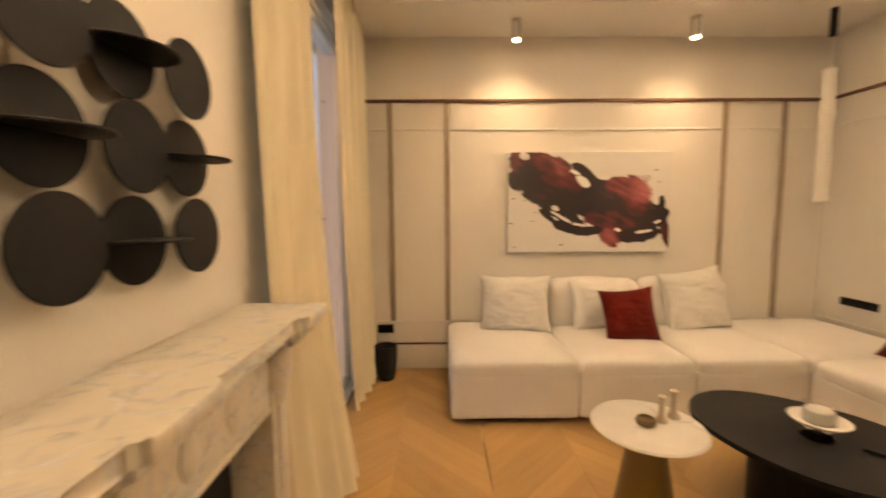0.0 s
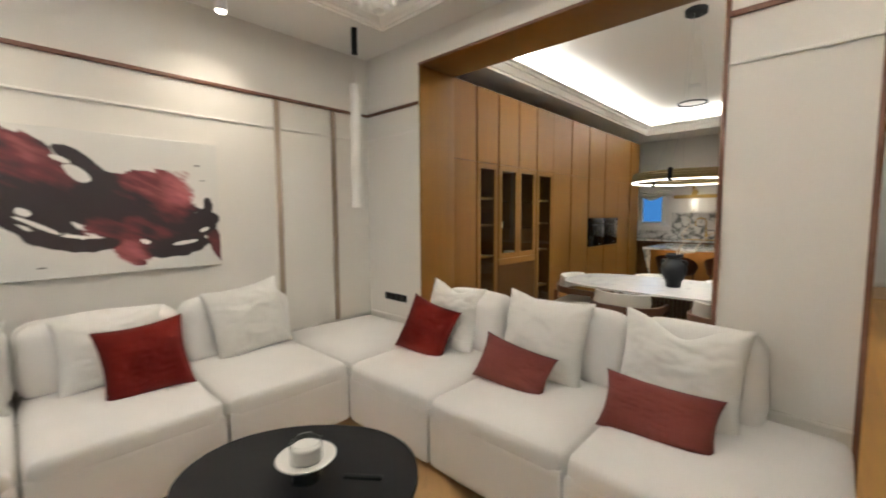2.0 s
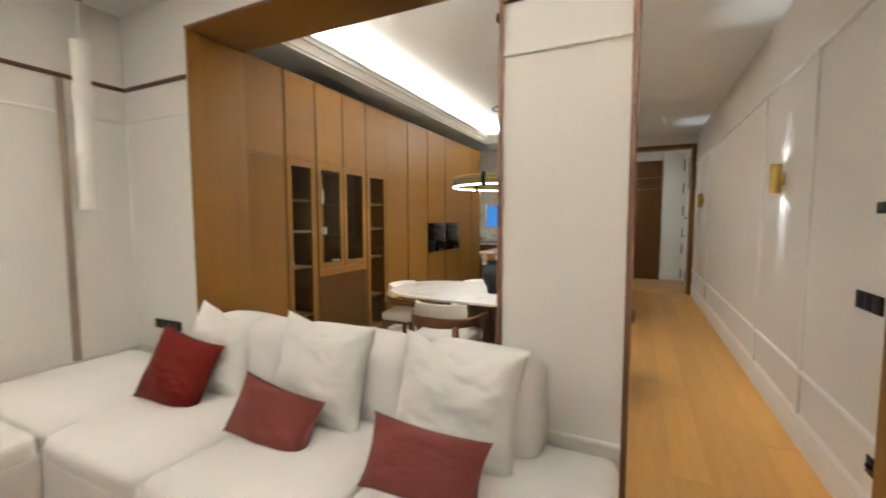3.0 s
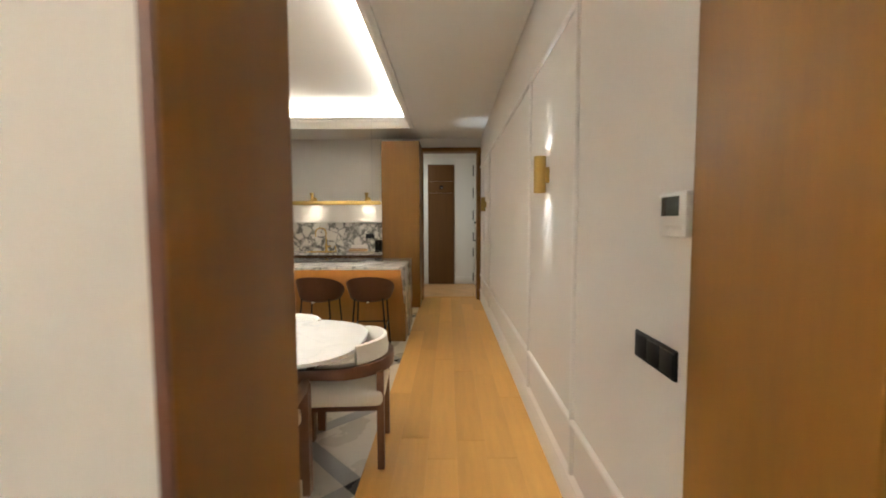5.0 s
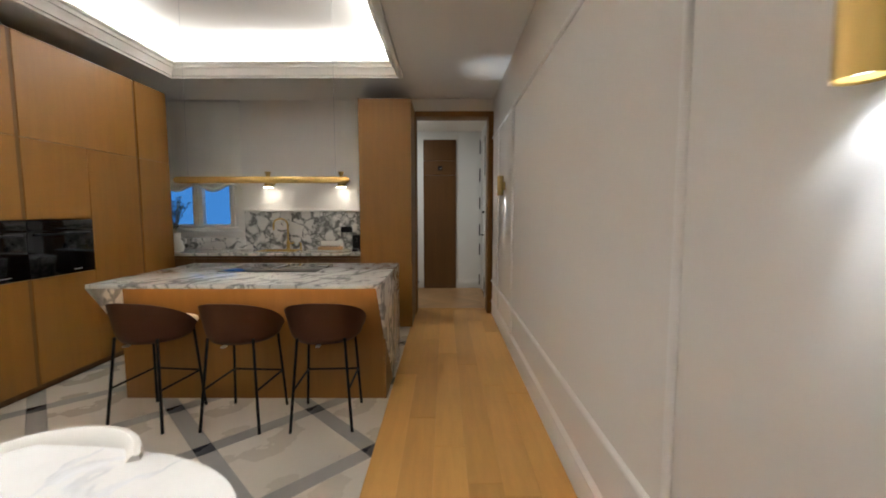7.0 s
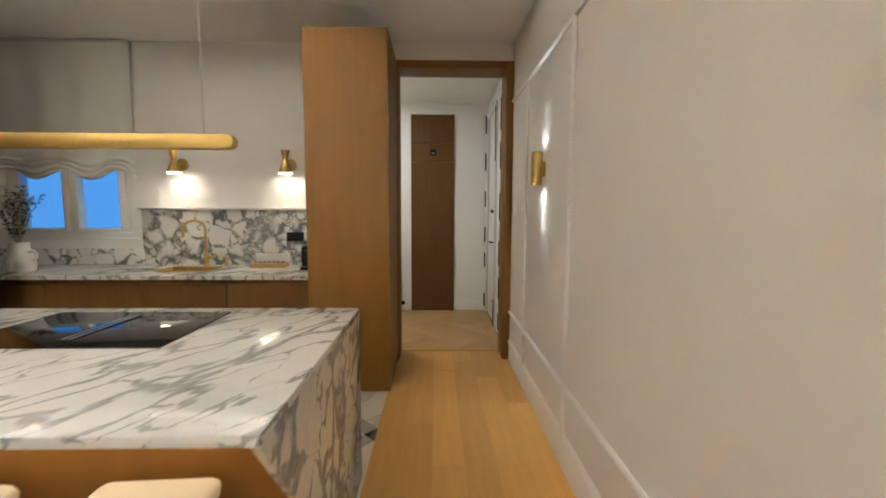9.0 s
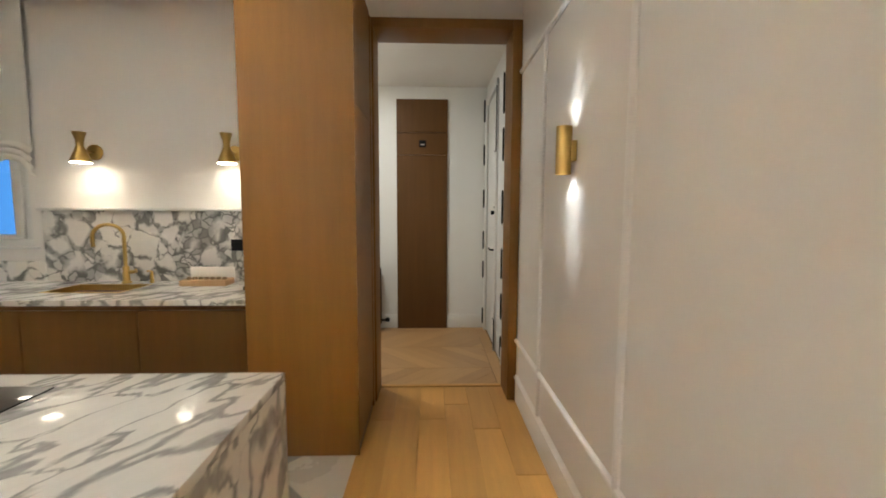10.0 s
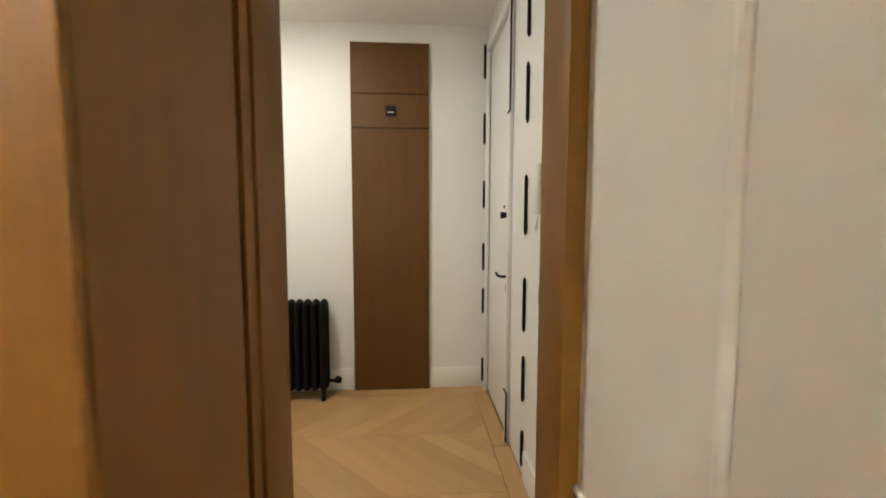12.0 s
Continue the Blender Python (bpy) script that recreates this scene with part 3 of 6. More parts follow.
fixed("trim_threshold", B(11.11, 0.084, 0.0, 11.155, 1.06, 0.008, 0.003), PLANK, "oak threshold strip at the hall doorway", "threshold")

# ---- windows ----
def window(name, x, y0, y1, z0, z1, label, depth, casements=2):
    w = thing(name, (x, (y0 + y1) / 2, z0), label, "window", kind="structure")
    fr = bmesh.new()
    f = 0.05
    box(fr, x - depth, y0, z0, x + depth, y1, z0 + f, 0.006)
    box(fr, x - depth, y0, z1 - f, x + depth, y1, z1, 0.006)
    box(fr, x - depth, y0, z0 + f, x + depth, y0 + f, z1 - f, 0.006)
    box(fr, x - depth, y1 - f, z0 + f, x + depth, y1, z1 - f, 0.006)
    part("window_frame", fr, HALLW, w)
    step = (y1 - y0 - 2 * f) / casements
    for i in range(casements):
        a, b = y0 + f + i * step + 0.004, y0 + f + (i + 1) * step - 0.004
        c = bmesh.new()
        g, gb = 0.064, 0.036
        box(c, x - depth - 0.015, a, z0 + f + 0.003, x + depth - 0.01, a + g, z1 - f - 0.003, 0.008)
        box(c, x - depth - 0.015, b - g, z0 + f + 0.003, x + depth - 0.01, b, z1 - f - 0.003, 0.008)
        box(c, x - depth - 0.015, a + g, z0 + f + 0.003, x + depth - 0.01, b - g, z0 + f + gb, 0.008)
        box(c, x - depth - 0.015, a + g, z1 - f - g, x + depth - 0.01, b - g, z1 - f - 0.003, 0.008)
        cas = part("casement", c, HALLW, w)
        pane = part("pane", B(x - 0.004, a + g - 0.004, z0 + f + gb - 0.004, x + 0.004, b - g + 0.004, z1 - f - g + 0.004), GLASS, cas, "clear window pane", smooth=None)
        pane.visible_shadow = False
    return w


kw = window("window_1", KIT + 0.05, 3.545, 4.68, 1.16, 2.55, "white two-casement kitchen window at dusk", 0.045)
part("window_sill", B(KIT - 0.03, 3.50, 1.142, KIT + 0.02, 4.70, 1.158, 0.004), HALLW, kw)
lw = window("window_2", WEST - 0.10, 2.50, 4.12, 0.02, 2.70, "tall white French window behind the curtains", 0.05)
part("espagnolette", tube(bmesh.new(), [(WEST - 0.045, 3.31, 0.3), (WEST - 0.045, 3.31, 2.3)], 0.009), STEEL, lw)
part("handle", B(WEST - 0.045, 3.30, 1.36, WEST - 0.005, 3.39, 1.385, 0.006), STEEL, lw)
fixed("backdrop_kitchen", B(11.5, 3.0, 0.6, 11.52, 5.2, 3.2), DUSK, "blue evening sky outside the kitchen window", "backdrop", smooth=None)
fixed("backdrop_living", B(-3.0, -2.0, -4.0, -2.98, 18.0, 6.0), DAY, "blue evening daylight outside the French window", "backdrop", smooth=None)


def drape(name, x, y0, y1, z0, z1, folds, amp, label, flare=0.0, out=0.0, skew=0.0):
    """A curtain hanging in even folds that open a little towards the hem; out: how far its second edge stands into the room."""
    bm = bmesh.new()
    nu, nz = folds * 12, 24
    rows = []
    for k in range(nz + 1):
        t = k / nz
        row = []
        for i in range(nu + 1):
            u = i / nu
            ph = 2 * math.pi * (folds * u + 0.06 * math.sin(5 * u + 1.3 * t))
            w = amp * (0.75 + 0.25 * t) * (0.8 + 0.2 * math.sin(9 * u + y0))
            px = x + out * u + w * math.sin(ph) + flare * t ** 3 * (0.4 + 0.6 * u)
            row.append(bm.verts.new((px, y0 + (y1 - y0) * u + 0.25 * w * math.cos(ph) + skew * t * t * (1 - u), z1 + (z0 - z1) * t)))
        rows.append(row)
    for r, s in zip(rows, rows[1:]):
        for i in range(nu):
            bm.faces.new((r[i], r[i + 1], s[i + 1], s[i]))
    bmesh.ops.recalc_face_normals(bm, faces=bm.faces)
    bmesh.ops.solidify(bm, geom=bm.faces, thickness=0.003)
    return solo(name, bm, CURTAIN, label, "curtain", "living room curtains", smooth=70)


drape("curtain", -0.06, 2.27, 2.88, 0.006, 2.88, 4, 0.042, "cream full-length curtain drawn beside the fireplace", 0.17, 0.03)
drape("curtain", -0.055, 3.43, 4.32, 0.006, 2.88, 5, 0.04, "cream full-length curtain beside the slatted wall", 0.06, 0.03, 0.17)

# ---- living room ----
def fireplace():
    t = thing("fireplace", (WEST + 0.1, 1.45, 0), "carved pale marble fireplace surround with a scalloped mantel shelf", "fireplace")
    y0, y1, x = 0.72, 2.18, WEST + 0.002
    outline = [(x, y0 - 0.02)]
    long = y1 - y0 + 0.07
    for u0, u1, d in ((0.0, 0.13, 0.305), (0.13, 0.15, 0.285), (0.15, 0.42, 0.262), (0.42, 0.435, 0.275), (0.435, 0.565, 0.292), (0.565, 0.58, 0.275),
                      (0.58, 0.85, 0.262), (0.85, 0.87, 0.285), (0.87, 1.0, 0.305)):
        outline += [(x + d, y0 - 0.02 + long * (u0 + 0.001)), (x + d, y0 - 0.02 + long * (u1 - 0.001))]
    outline.append((x, y1 + 0.05))
    part("mantel_shelf", prism(bmesh.new(), outline, "z", 1.062, 1.10, 0.008), STONEF, t)
    for k, (dz, ins) in enumerate(((1.030, 0.03), (1.005, 0.055))):
        part("moulding", prism(bmesh.new(), [(px - ins if px > x + 0.01 else px, py) for px, py in outline], "z", dz, dz + 0.031, 0.006), STONEF, t)
    for y in (y0 + 0.02, y1 - 0.13):
        part("jamb", B(x, y, 0.0, x + 0.17, y + 0.11, 0.86, 0.006), STONEF, t)
        part("panel", B(x + 0.168, y + 0.025, 0.18, x + 0.182, y + 0.085, 0.80, 0.008), STONEF, t)
        part("plinth", B(x, y - 0.012, 0, x + 0.195, y + 0.122, 0.13, 0.006), STONEF, t)
        part("corbel", lathe(bmesh.new(), [(0.02, 0.78), (0.045, 0.81), (0.058, 0.88), (0.066, 1.0)], x + 0.15, y + 0.055, 16), STONEF, t)
    fr = bmesh.new()
    box(fr, x, y0 + 0.135, 0.80, x + 0.165, y1 - 0.135, 1.004, 0.006)
    part("frieze", fr, STONEF, t)
    for i in range(5):
        y = y0 + 0.36 + i * (y1 - y0 - 0.72) / 4
        part("carved_shell", lathe(bmesh.new(), [(0.004, 0.845), (0.022, 0.86), (0.034, 0.90), (0.024, 0.95), (0.004, 0.965)], x + 0.165, y, 10, 0.5, 1.0), STONEF, t)
    part("moulding", B(x + 0.165, y0 + 0.16, 0.806, x + 0.178, y1 - 0.16, 0.826, 0.004), STONEF, t)
    part("moulding", B(x + 0.165, y0 + 0.16, 0.976, x + 0.178, y1 - 0.16, 0.996, 0.004), STONEF, t)
    # no real recess: a flat black slab gives the opening its darkness
    part("firebox", B(x, y0 + 0.135, 0.0, x + 0.03, y1 - 0.135, 0.799), FIREBOX_DARK, t)
    return t


fireplace()


def disc_sculpture():
    t = thing("wall_sculpture", (WEST + 0.03, 1.78, 1.24), "wall sculpture of black discs, some crossed by a horizontal disc", "wall art")
    for r in range(3):
        for c in range(3):
            y, z, x = 1.515 + 0.198 * c, 1.355 + 0.2 * r, WEST + 0.035
            R = 0.098
            bm = bmesh.new()
            lathe(bm, [(R - 0.002, -0.003), (R, -0.0015), (R, 0.0015), (R - 0.002, 0.003)], seg=40)
            bmesh.ops.rotate(bm, cent=(0, 0, 0), matrix=Matrix.Rotation(radians(90), 3, "Y"), verts=bm.verts)
            bmesh.ops.translate(bm, vec=(x + (0.02 if (r + c) % 2 == 0 else 0), y, z), verts=bm.verts)
            part("disc", bm, BLACK, t)
            if (r + c) % 2:
                bm = lathe(bmesh.new(), [(R - 0.002, z - 0.003), (R, z - 0.001), (R, z + 0.001), (R - 0.002, z + 0.003)], x + 0.01, y, 40)
                part("cross_disc", bm, BLACK, t)
            part("pin", tube(bmesh.new(), [(WEST, y, z), (x, y, z)], 0.008), BLACK, t)


disc_sculpture()


def painting():
    t = thing("painting", (1.88, NORTH - 0.03, 1.052), "large white canvas with a sweeping dark red abstract mark", "painting")
    x0, x1, z0, z1, y = 1.172, 2.586, 1.052, 1.920, 4.362
    part("canvas", B(x0, y, z0, x1, NORTH - 0.002, z1, 0.004), CANVAS, t)
    ink = bpy.data.materials.new("ink_on_canvas")
    ink.use_nodes = True
    at = ink.node_tree.nodes.new("ShaderNodeAttribute")
    at.attribute_name = "ink"
    bs = ink.node_tree.nodes["Principled BSDF"]
    bs.inputs["Roughness"].default_value = 0.55
    ink.node_tree.links.new(at.outputs["Color"], bs.inputs["Base Color"])
    # strokes: centre u, v (v down), radii, turn, depth of colour (1 black, 0 pink)
    strokes = [(0.13, 0.12, 0.12, 0.13, 30, 0.64), (0.26, 0.16, 0.14, 0.11, 18, 0.54), (0.09, 0.25, 0.07, 0.13, 60, 0.90), (0.22, 0.36, 0.14, 0.15, 38, 0.82),
               (0.33, 0.30, 0.12, 0.12, 30, 0.50), (0.33, 0.52, 0.14, 0.14, 35, 0.92), (0.47, 0.21, 0.10, 0.045, 38, 0.86), (0.55, 0.36, 0.08, 0.07, 35, 0.90),
               (0.42, 0.43, 0.10, 0.10, 20, 0.72), (0.50, 0.53, 0.16, 0.12, 10, 0.95), (0.62, 0.47, 0.13, 0.11, -5, 0.90), (0.70, 0.38, 0.14, 0.11, 5, 0.44),
               (0.79, 0.42, 0.09, 0.15, 35, 0.22), (0.60, 0.66, 0.15, 0.10, 8, 0.48), (0.78, 0.64, 0.15, 0.16, 12, 0.72), (0.70, 0.76, 0.12, 0.08, 5, 0.78), (0.91, 0.65, 0.09, 0.085, -20, 0.93),
               (0.95, 0.52, 0.02, 0.07, 0, 0.95), (0.98, 0.80, 0.03, 0.15, -20, 0.56), (0.80, 0.83, 0.13, 0.07, -5, 0.90), (0.64, 0.83, 0.08, 0.09, 20, 0.26),
               (0.26, 0.66, 0.09, 0.024, 40, 0.99), (0.37, 0.75, 0.11, 0.045, 18, 0.99), (0.50, 0.79, 0.10, 0.04, -6, 0.99)]
    holes = [(0.46, 0.29, 0.045, 0.03, 38), (0.41, 0.20, 0.03, 0.014, 25), (0.33, 0.65, 0.07, 0.012, 30), (0.45, 0.73, 0.05, 0.008, 8), (0.29, 0.56, 0.022, 0.018, 30),
             (0.10, 0.04, 0.03, 0.03, 20), (0.84, 0.80, 0.05, 0.012, -8), (0.68, 0.78, 0.02, 0.014, 20), (0.93, 0.70, 0.02, 0.012, -20)]
    dashes = [(0.03, 0.46), (0.10, 0.48), (0.17, 0.60), (0.15, 0.69), (0.015, 0.71), (0.93, 0.30), (0.91, 0.18), (0.33, 0.93), (0.04, 0.95)]

    def inside(u, v, s, wob):
        a = radians(s[4])
        du, dv = (u - s[0]), (v - s[1]) * 0.62
        p, q = du * math.cos(a) + dv * math.sin(a), -du * math.sin(a) + dv * math.cos(a)
        return 1 - math.hypot(p / s[2], q / (s[3] * 0.72)) + wob

    nu, nv = 280, 172
    bm = bmesh.new()
    col = bm.loops.layers.float_color.new("ink")
    grid = [[bm.verts.new((x0 + 0.006 + (x1 - x0 - 0.006) * i / nu, y - 0.002, z1 - 0.006 - (z1 - z0 - 0.012) * j / nv)) for i in range(nu + 1)] for j in range(nv + 1)]
    paper = Vector((0.74, 0.72, 0.68))
    for j in range(nv):
        for i in range(nu):
            u, v = (i + 0.5) / nu, (j + 0.5) / nv
            p = Vector((u * 7, v * 4.5, 0.0))
            along, across = u * 7 * 0.86 + v * 4.5 * 0.5, v * 4.5 * 0.86 - u * 7 * 0.5
            flow = Vector((along * 0.9, across * 3.2, 1.5))
            wob = 0.12 + 0.24 * noise.noise(p * 1.5) + 0.22 * noise.noise(flow * 1.6) + 0.10 * noise.noise(flow * 5)
            best, tone, wsum = -9, 0, 0
            for s in strokes:
                g = inside(u, v, s, wob)
                best = max(best, g)
                w = max(0, g + 0.15) ** 2
                tone, wsum = tone + w * s[5], wsum + w
            for h in holes:
                g = inside(u, v, h, wob * 0.8)
                if g > 0:
                    best = min(best, -g)
            tone = tone / wsum if wsum else 0.3
            tone += 0.20 * noise.noise(p * 1.6 + Vector((9, 3, 1))) + 0.22 * noise.noise(flow * 1.3 + Vector((4, 7, 0))) + 0.08 * noise.noise(flow * 4)
            tone = max(0, min(1, tone + 0.06))
            dark, red, pink = Vector((0.012, 0.004, 0.006)), Vector((0.11, 0.012, 0.016)), Vector((0.50, 0.14, 0.14))
            c = pink.lerp(red, min(1, tone / 0.55)) if tone < 0.55 else red.lerp(dark, min(1, (tone - 0.55) / 0.25))
            soft = 0.07 + 0.8 * max(0, 0.5 - tone)
            k = max(0, min(1, best / soft))
            if best < 0 and any(abs(u - du) < 0.013 and abs(v - dv) < 0.004 for du, dv in dashes):
                k, c = 0.7, dark
            f = bm.faces.new((grid[j][i], grid[j + 1][i], grid[j + 1][i + 1], grid[j][i + 1]))
            cc = paper.lerp(c, k)
            for lp in f.loops:
                lp[col] = (*cc, 1)
    me = bpy.data.meshes.new("painted_surface")
    bmesh.ops.translate(bm, vec=-AT[t.name], verts=bm.verts)
    bm.to_mesh(me)
    bm.free()
    me.materials.append(ink)
    ob = new("painted_surface", me)
    ob.parent = t
    tagged(ob, "abstract dark red brush mark")


painting()


# sofa modules: seat blocks with soft tops, low rounded backs
def sofa_module(x0, y0, x1, y1, label, back=None, seed=0):
    t = thing("sofa_module", ((x0 + x1) / 2, (y0 + y1) / 2, 0), label, "sofa", "modules of the corner sofa")
    g = 0.004
    part("base", soft_box(bmesh.new(), x0 + g, y0 + g, 0.05, x1 - g, y1 - g, 0.36, 0.022, seed=seed), BOUCLE, t)
    part("seat", soft_box(bmesh.new(), x0 + g, y0 + g, 0.30, x1 - g, y1 - g, 0.445, 0.055, 0.028, 0.006, seed=seed), BOUCLE, t)
    # added black block, standing for the thin shadow between sofa and floor
    part("plinth", B(x0 + 0.10, y0 + 0.10, 0.0, x1 - 0.10, y1 - 0.10, 0.06), BLACK, t)
    if back:
        part("backrest", soft_box(bmesh.new(), *back, 0.085, 0.02, 0.010, seed=seed + 3), BOUCLE, t)
    return t


SEAT = "low-backed white boucle sofa module"
sofa_module(0.645, 3.37, 1.492, 4.385, SEAT + " at the open end", (0.95, 4.10, 0.42, 1.49, 4.37, 0.83), 1)
sofa_module(1.492, 3.37, 2.262, 4.385, SEAT + " under the painting", (1.50, 4.10, 0.42, 2.255, 4.37, 0.83), 2)
sofa_module(2.262, 3.37, 3.02, 4.385, SEAT + " beside the corner", (2.27, 4.10, 0.42, 2.99, 4.37, 0.83), 3)
sofa_module(3.02, 3.38, 3.94, 4.385, "white boucle sofa corner module without a back", None, 4)
sofa_module(3.0, 2.63, 3.94, 3.38, SEAT + " against the opening", (3.70, 2.64, 0.42, 3.935, 3.22, 0.85), 5)
sofa_module(3.0, 1.855, 3.94, 2.63, SEAT + " in the middle of the row", (3.70, 1.865, 0.42, 3.935, 2.62, 0.85), 6)
sofa_module(3.0, 0.99, 3.94, 1.855, SEAT + " with a free end by the corridor", (3.70, 1.275, 0.42, 3.935, 1.845, 0.85), 7)


def cushion(name, w, h, thick, m, material, label, seed, group, wrinkle=0.010, dent=0.0):
    """A scatter cushion standing on its lower edge: width along x, height along z, facing -y."""
    bm = bmesh.new()
    n = 40
    for s in (-1, 1):
        rows = []
        for j in range(n + 1):
            row = []
            for i in range(n + 1):
                u, v = 2 * i / n - 1, 2 * j / n - 1
                edge = (1 - abs(u) ** 2.6) * (1 - abs(v) ** 2.6)
                th = thick * 0.5 * max(0, edge) ** 0.55
                pull = 0.105
                x = u * w / 2 * (1 - pull * (1 - v * v) * u * u)
                z = v * h / 2 * (1 - pull * (1 - u * u) * v * v)
                if v > 0:
                    z -= dent * h * math.exp(-(u / 0.45) ** 2) * v * v
                q = Vector((u * 2.2 + seed * 3.1, v * 2.2, s * 0.7 + seed))
                fold = Vector((q.x * 0.8 + q.y * 0.35, q.y * 2.4 + 0.5 * noise.noise(q * 1.3), q.z))
                wr = 1.35 * wrinkle * edge ** 0.4 * (noise.noise(q) + 0.9 * (0.4 - abs(noise.noise(fold))) + 0.5 * (0.3 - abs(noise.noise(fold * 2.3 + Vector((3, 1, 0))))) + 0.2 * noise.noise(q * 4))
                row.append(bm.verts.new((x, s * (th + wr) if edge > 0 else 0, z + h / 2)))
            rows.append(row)
        for r, t in zip(rows, rows[1:]):
            for i in range(n):
                bm.faces.new((r[i], r[i + 1], t[i + 1], t[i]))
    bmesh.ops.remove_doubles(bm, verts=bm.verts, dist=1e-4)
    ob = new(name, mesh(name, bm, material, 80))
    ob.matrix_world = m
    return tagged(ob, label, "cushion", group)


GW, GR = "white cushions on the sofa", "red cushions on the sofa"
WL = "large white linen cushion on the sofa"
cushion("cushion", 0.58, 0.47, 0.20, pose(1.19, 4.01, 0.435, -14, 0, -4), LINEN, WL + ", creased", 1, GW, 0.016)
cushion("cushion", 0.54, 0.44, 0.18, pose(1.91, 4.03, 0.435, -16, 0, 6), LINEN, WL + " behind a red one", 2, GW, 0.012, 0.08)
cushion("cushion", 0.54, 0.51, 0.20, pose(2.69, 4.01, 0.440, -15, -7, 3), LINEN, WL + " at a tilt", 3, GW, 0.014)
cushion("cushion", 0.42, 0.41, 0.14, pose(2.015, 3.74, 0.435, -17, -4, 2), RED_V, "square dark red velvet cushion", 4, GR, 0.006)
cushion("cushion", 0.48, 0.50, 0.18, pose(3.62, 3.08, 0.435, -16, 4, -88), LINEN, WL + " behind a red one", 5, GW, 0.014, 0.10)
cushion("cushion", 0.57, 0.51, 0.20, pose(3.60, 2.33, 0.435, -15, 2, -92), LINEN, WL + " with a dented top", 6, GW, 0.014, 0.06)
cushion("cushion", 0.55, 0.50, 0.20, pose(3.58, 1.61, 0.435, -15, 3, -90), LINEN, WL + " with a deeply dented top", 7, GW, 0.016, 0.16)
cushion("cushion", 0.40, 0.40, 0.14, pose(3.40, 3.14, 0.435, -20, 14, -80), RED_V, "square bright red velvet cushion", 8, GR, 0.006)
cushion("cushion", 0.46, 0.27, 0.14, pose(3.36, 2.38, 0.432, -24, 9, -88), ROSE_V, "oblong dusty rose velvet cushion", 9, GR, 0.007)
cushion("cushion", 0.48, 0.265, 0.14, pose(3.34, 1.62, 0.425, -24, 2, -90), ROSE_V, "oblong dusty rose velvet cushion with creased corner", 10, GR, 0.008)


def coffee_tables():
    t = thing("coffee_table", (2.23, 2.57, 0), "low oval black ash coffee table on a drum base", "table", "nest of coffee tables")
    out = []
    for i in range(72):
        a = 2 * math.pi * i / 72
        c, s = math.cos(a), math.sin(a)
        r = 0.43 * (1 + 0.09 * math.cos(2 * (a - radians(125))) + 0.025 * math.cos(3 * a))
        out.append((2.245 + r * c, 2.565 + r * s))
    part("tabletop", prism(bmesh.new(), out, "z", 0.375, 0.40, 0.006), BLACK_WOOD, t)
    part("base", lathe(bmesh.new(), [(0.20, 0.0), (0.215, 0.02), (0.215, 0.36), (0.19, 0.376)], 2.245, 2.565, 40), BLACK_WOOD, t)
    s = thing("side_table", (1.48, 2.48, 0), "round white marble side table on a bronze cone base", "table", "nest of coffee tables")
    part("tabletop", lathe(bmesh.new(), [(0.205, 0.478), (0.226, 0.484), (0.233, 0.492), (0.226, 0.5), (0.2, 0.5)], 1.466, 2.485, 56), CARRARA, s)
    part("base", lathe(bmesh.new(), [(0.14, 0.0), (0.145, 0.012), (0.075, 0.42), (0.07, 0.479)], 1.466, 2.485, 40), BRONZE, s)
    u = thing("stool_table", (1.80, 1.98, 0), "small low round black side table", "table", "nest of coffee tables")
    part("tabletop", lathe(bmesh.new(), [(0.20, 0.275), (0.215, 0.282), (0.215, 0.295), (0.205, 0.3)], 1.80, 1.98, 48), BLACK_WOOD, u)
    part("base", lathe(bmesh.new(), [(0.13, 0.0), (0.135, 0.01), (0.135, 0.27), (0.12, 0.276)], 1.80, 1.98, 36), BLACK_WOOD, u)


coffee_tables()
solo("bowl", lathe(bmesh.new(), [(0.02, 0.5), (0.036, 0.505), (0.042, 0.52), (0.036, 0.532), (0.028, 0.532), (0.03, 0.522), (0.012, 0.515)], 1.455, 2.475, 28), BRONZE, "small dark bronze bowl on the marble table", "bowl")
for x, y, h in ((1.535, 2.50, 0.115), (1.605, 2.53, 0.125)):
    solo("candlestick", lathe(bmesh.new(), [(0.018, 0.5), (0.026, 0.502), (0.024, 0.512), (0.013, 0.53), (0.012, 0.5 + h * 0.7), (0.017, 0.5 + h - 0.01), (0.017, 0.5 + h)], x, y, 24), BEIGE, "slim beige ceramic candlestick on the marble table", "candlestick", "pair of candlesticks")
can = thing("candle_stand", (2.258, 2.535, 0.40), "white candle in a glass on a saucer stand", "candle holder")
part("foot", lathe(bmesh.new(), [(0.06, 0.40), (0.062, 0.405), (0.04, 0.43), (0.05, 0.448), (0.055, 0.460)], 2.258, 2.535, 32), SMOKE, can, "smoked glass foot")
part("saucer", lathe(bmesh.new(), [(0.05, 0.461), (0.10, 0.475), (0.113, 0.487), (0.108, 0.489), (0.05, 0.473)], 2.258, 2.535, 40), CERAMIC, can, "wide cream saucer")
part("candle", lathe(bmesh.new(), [(0.05, 0.475), (0.054, 0.480), (0.054, 0.527), (0.048, 0.532)], 2.258, 2.535, 32), CERAMIC, can, "white candle")
part("glass", lathe(bmesh.new(), [(0.058, 0.475), (0.060, 0.475), (0.060, 0.550), (0.058, 0.550), (0.058, 0.478)], 2.258, 2.535, 32), GLASS, can, "clear glass cylinder")
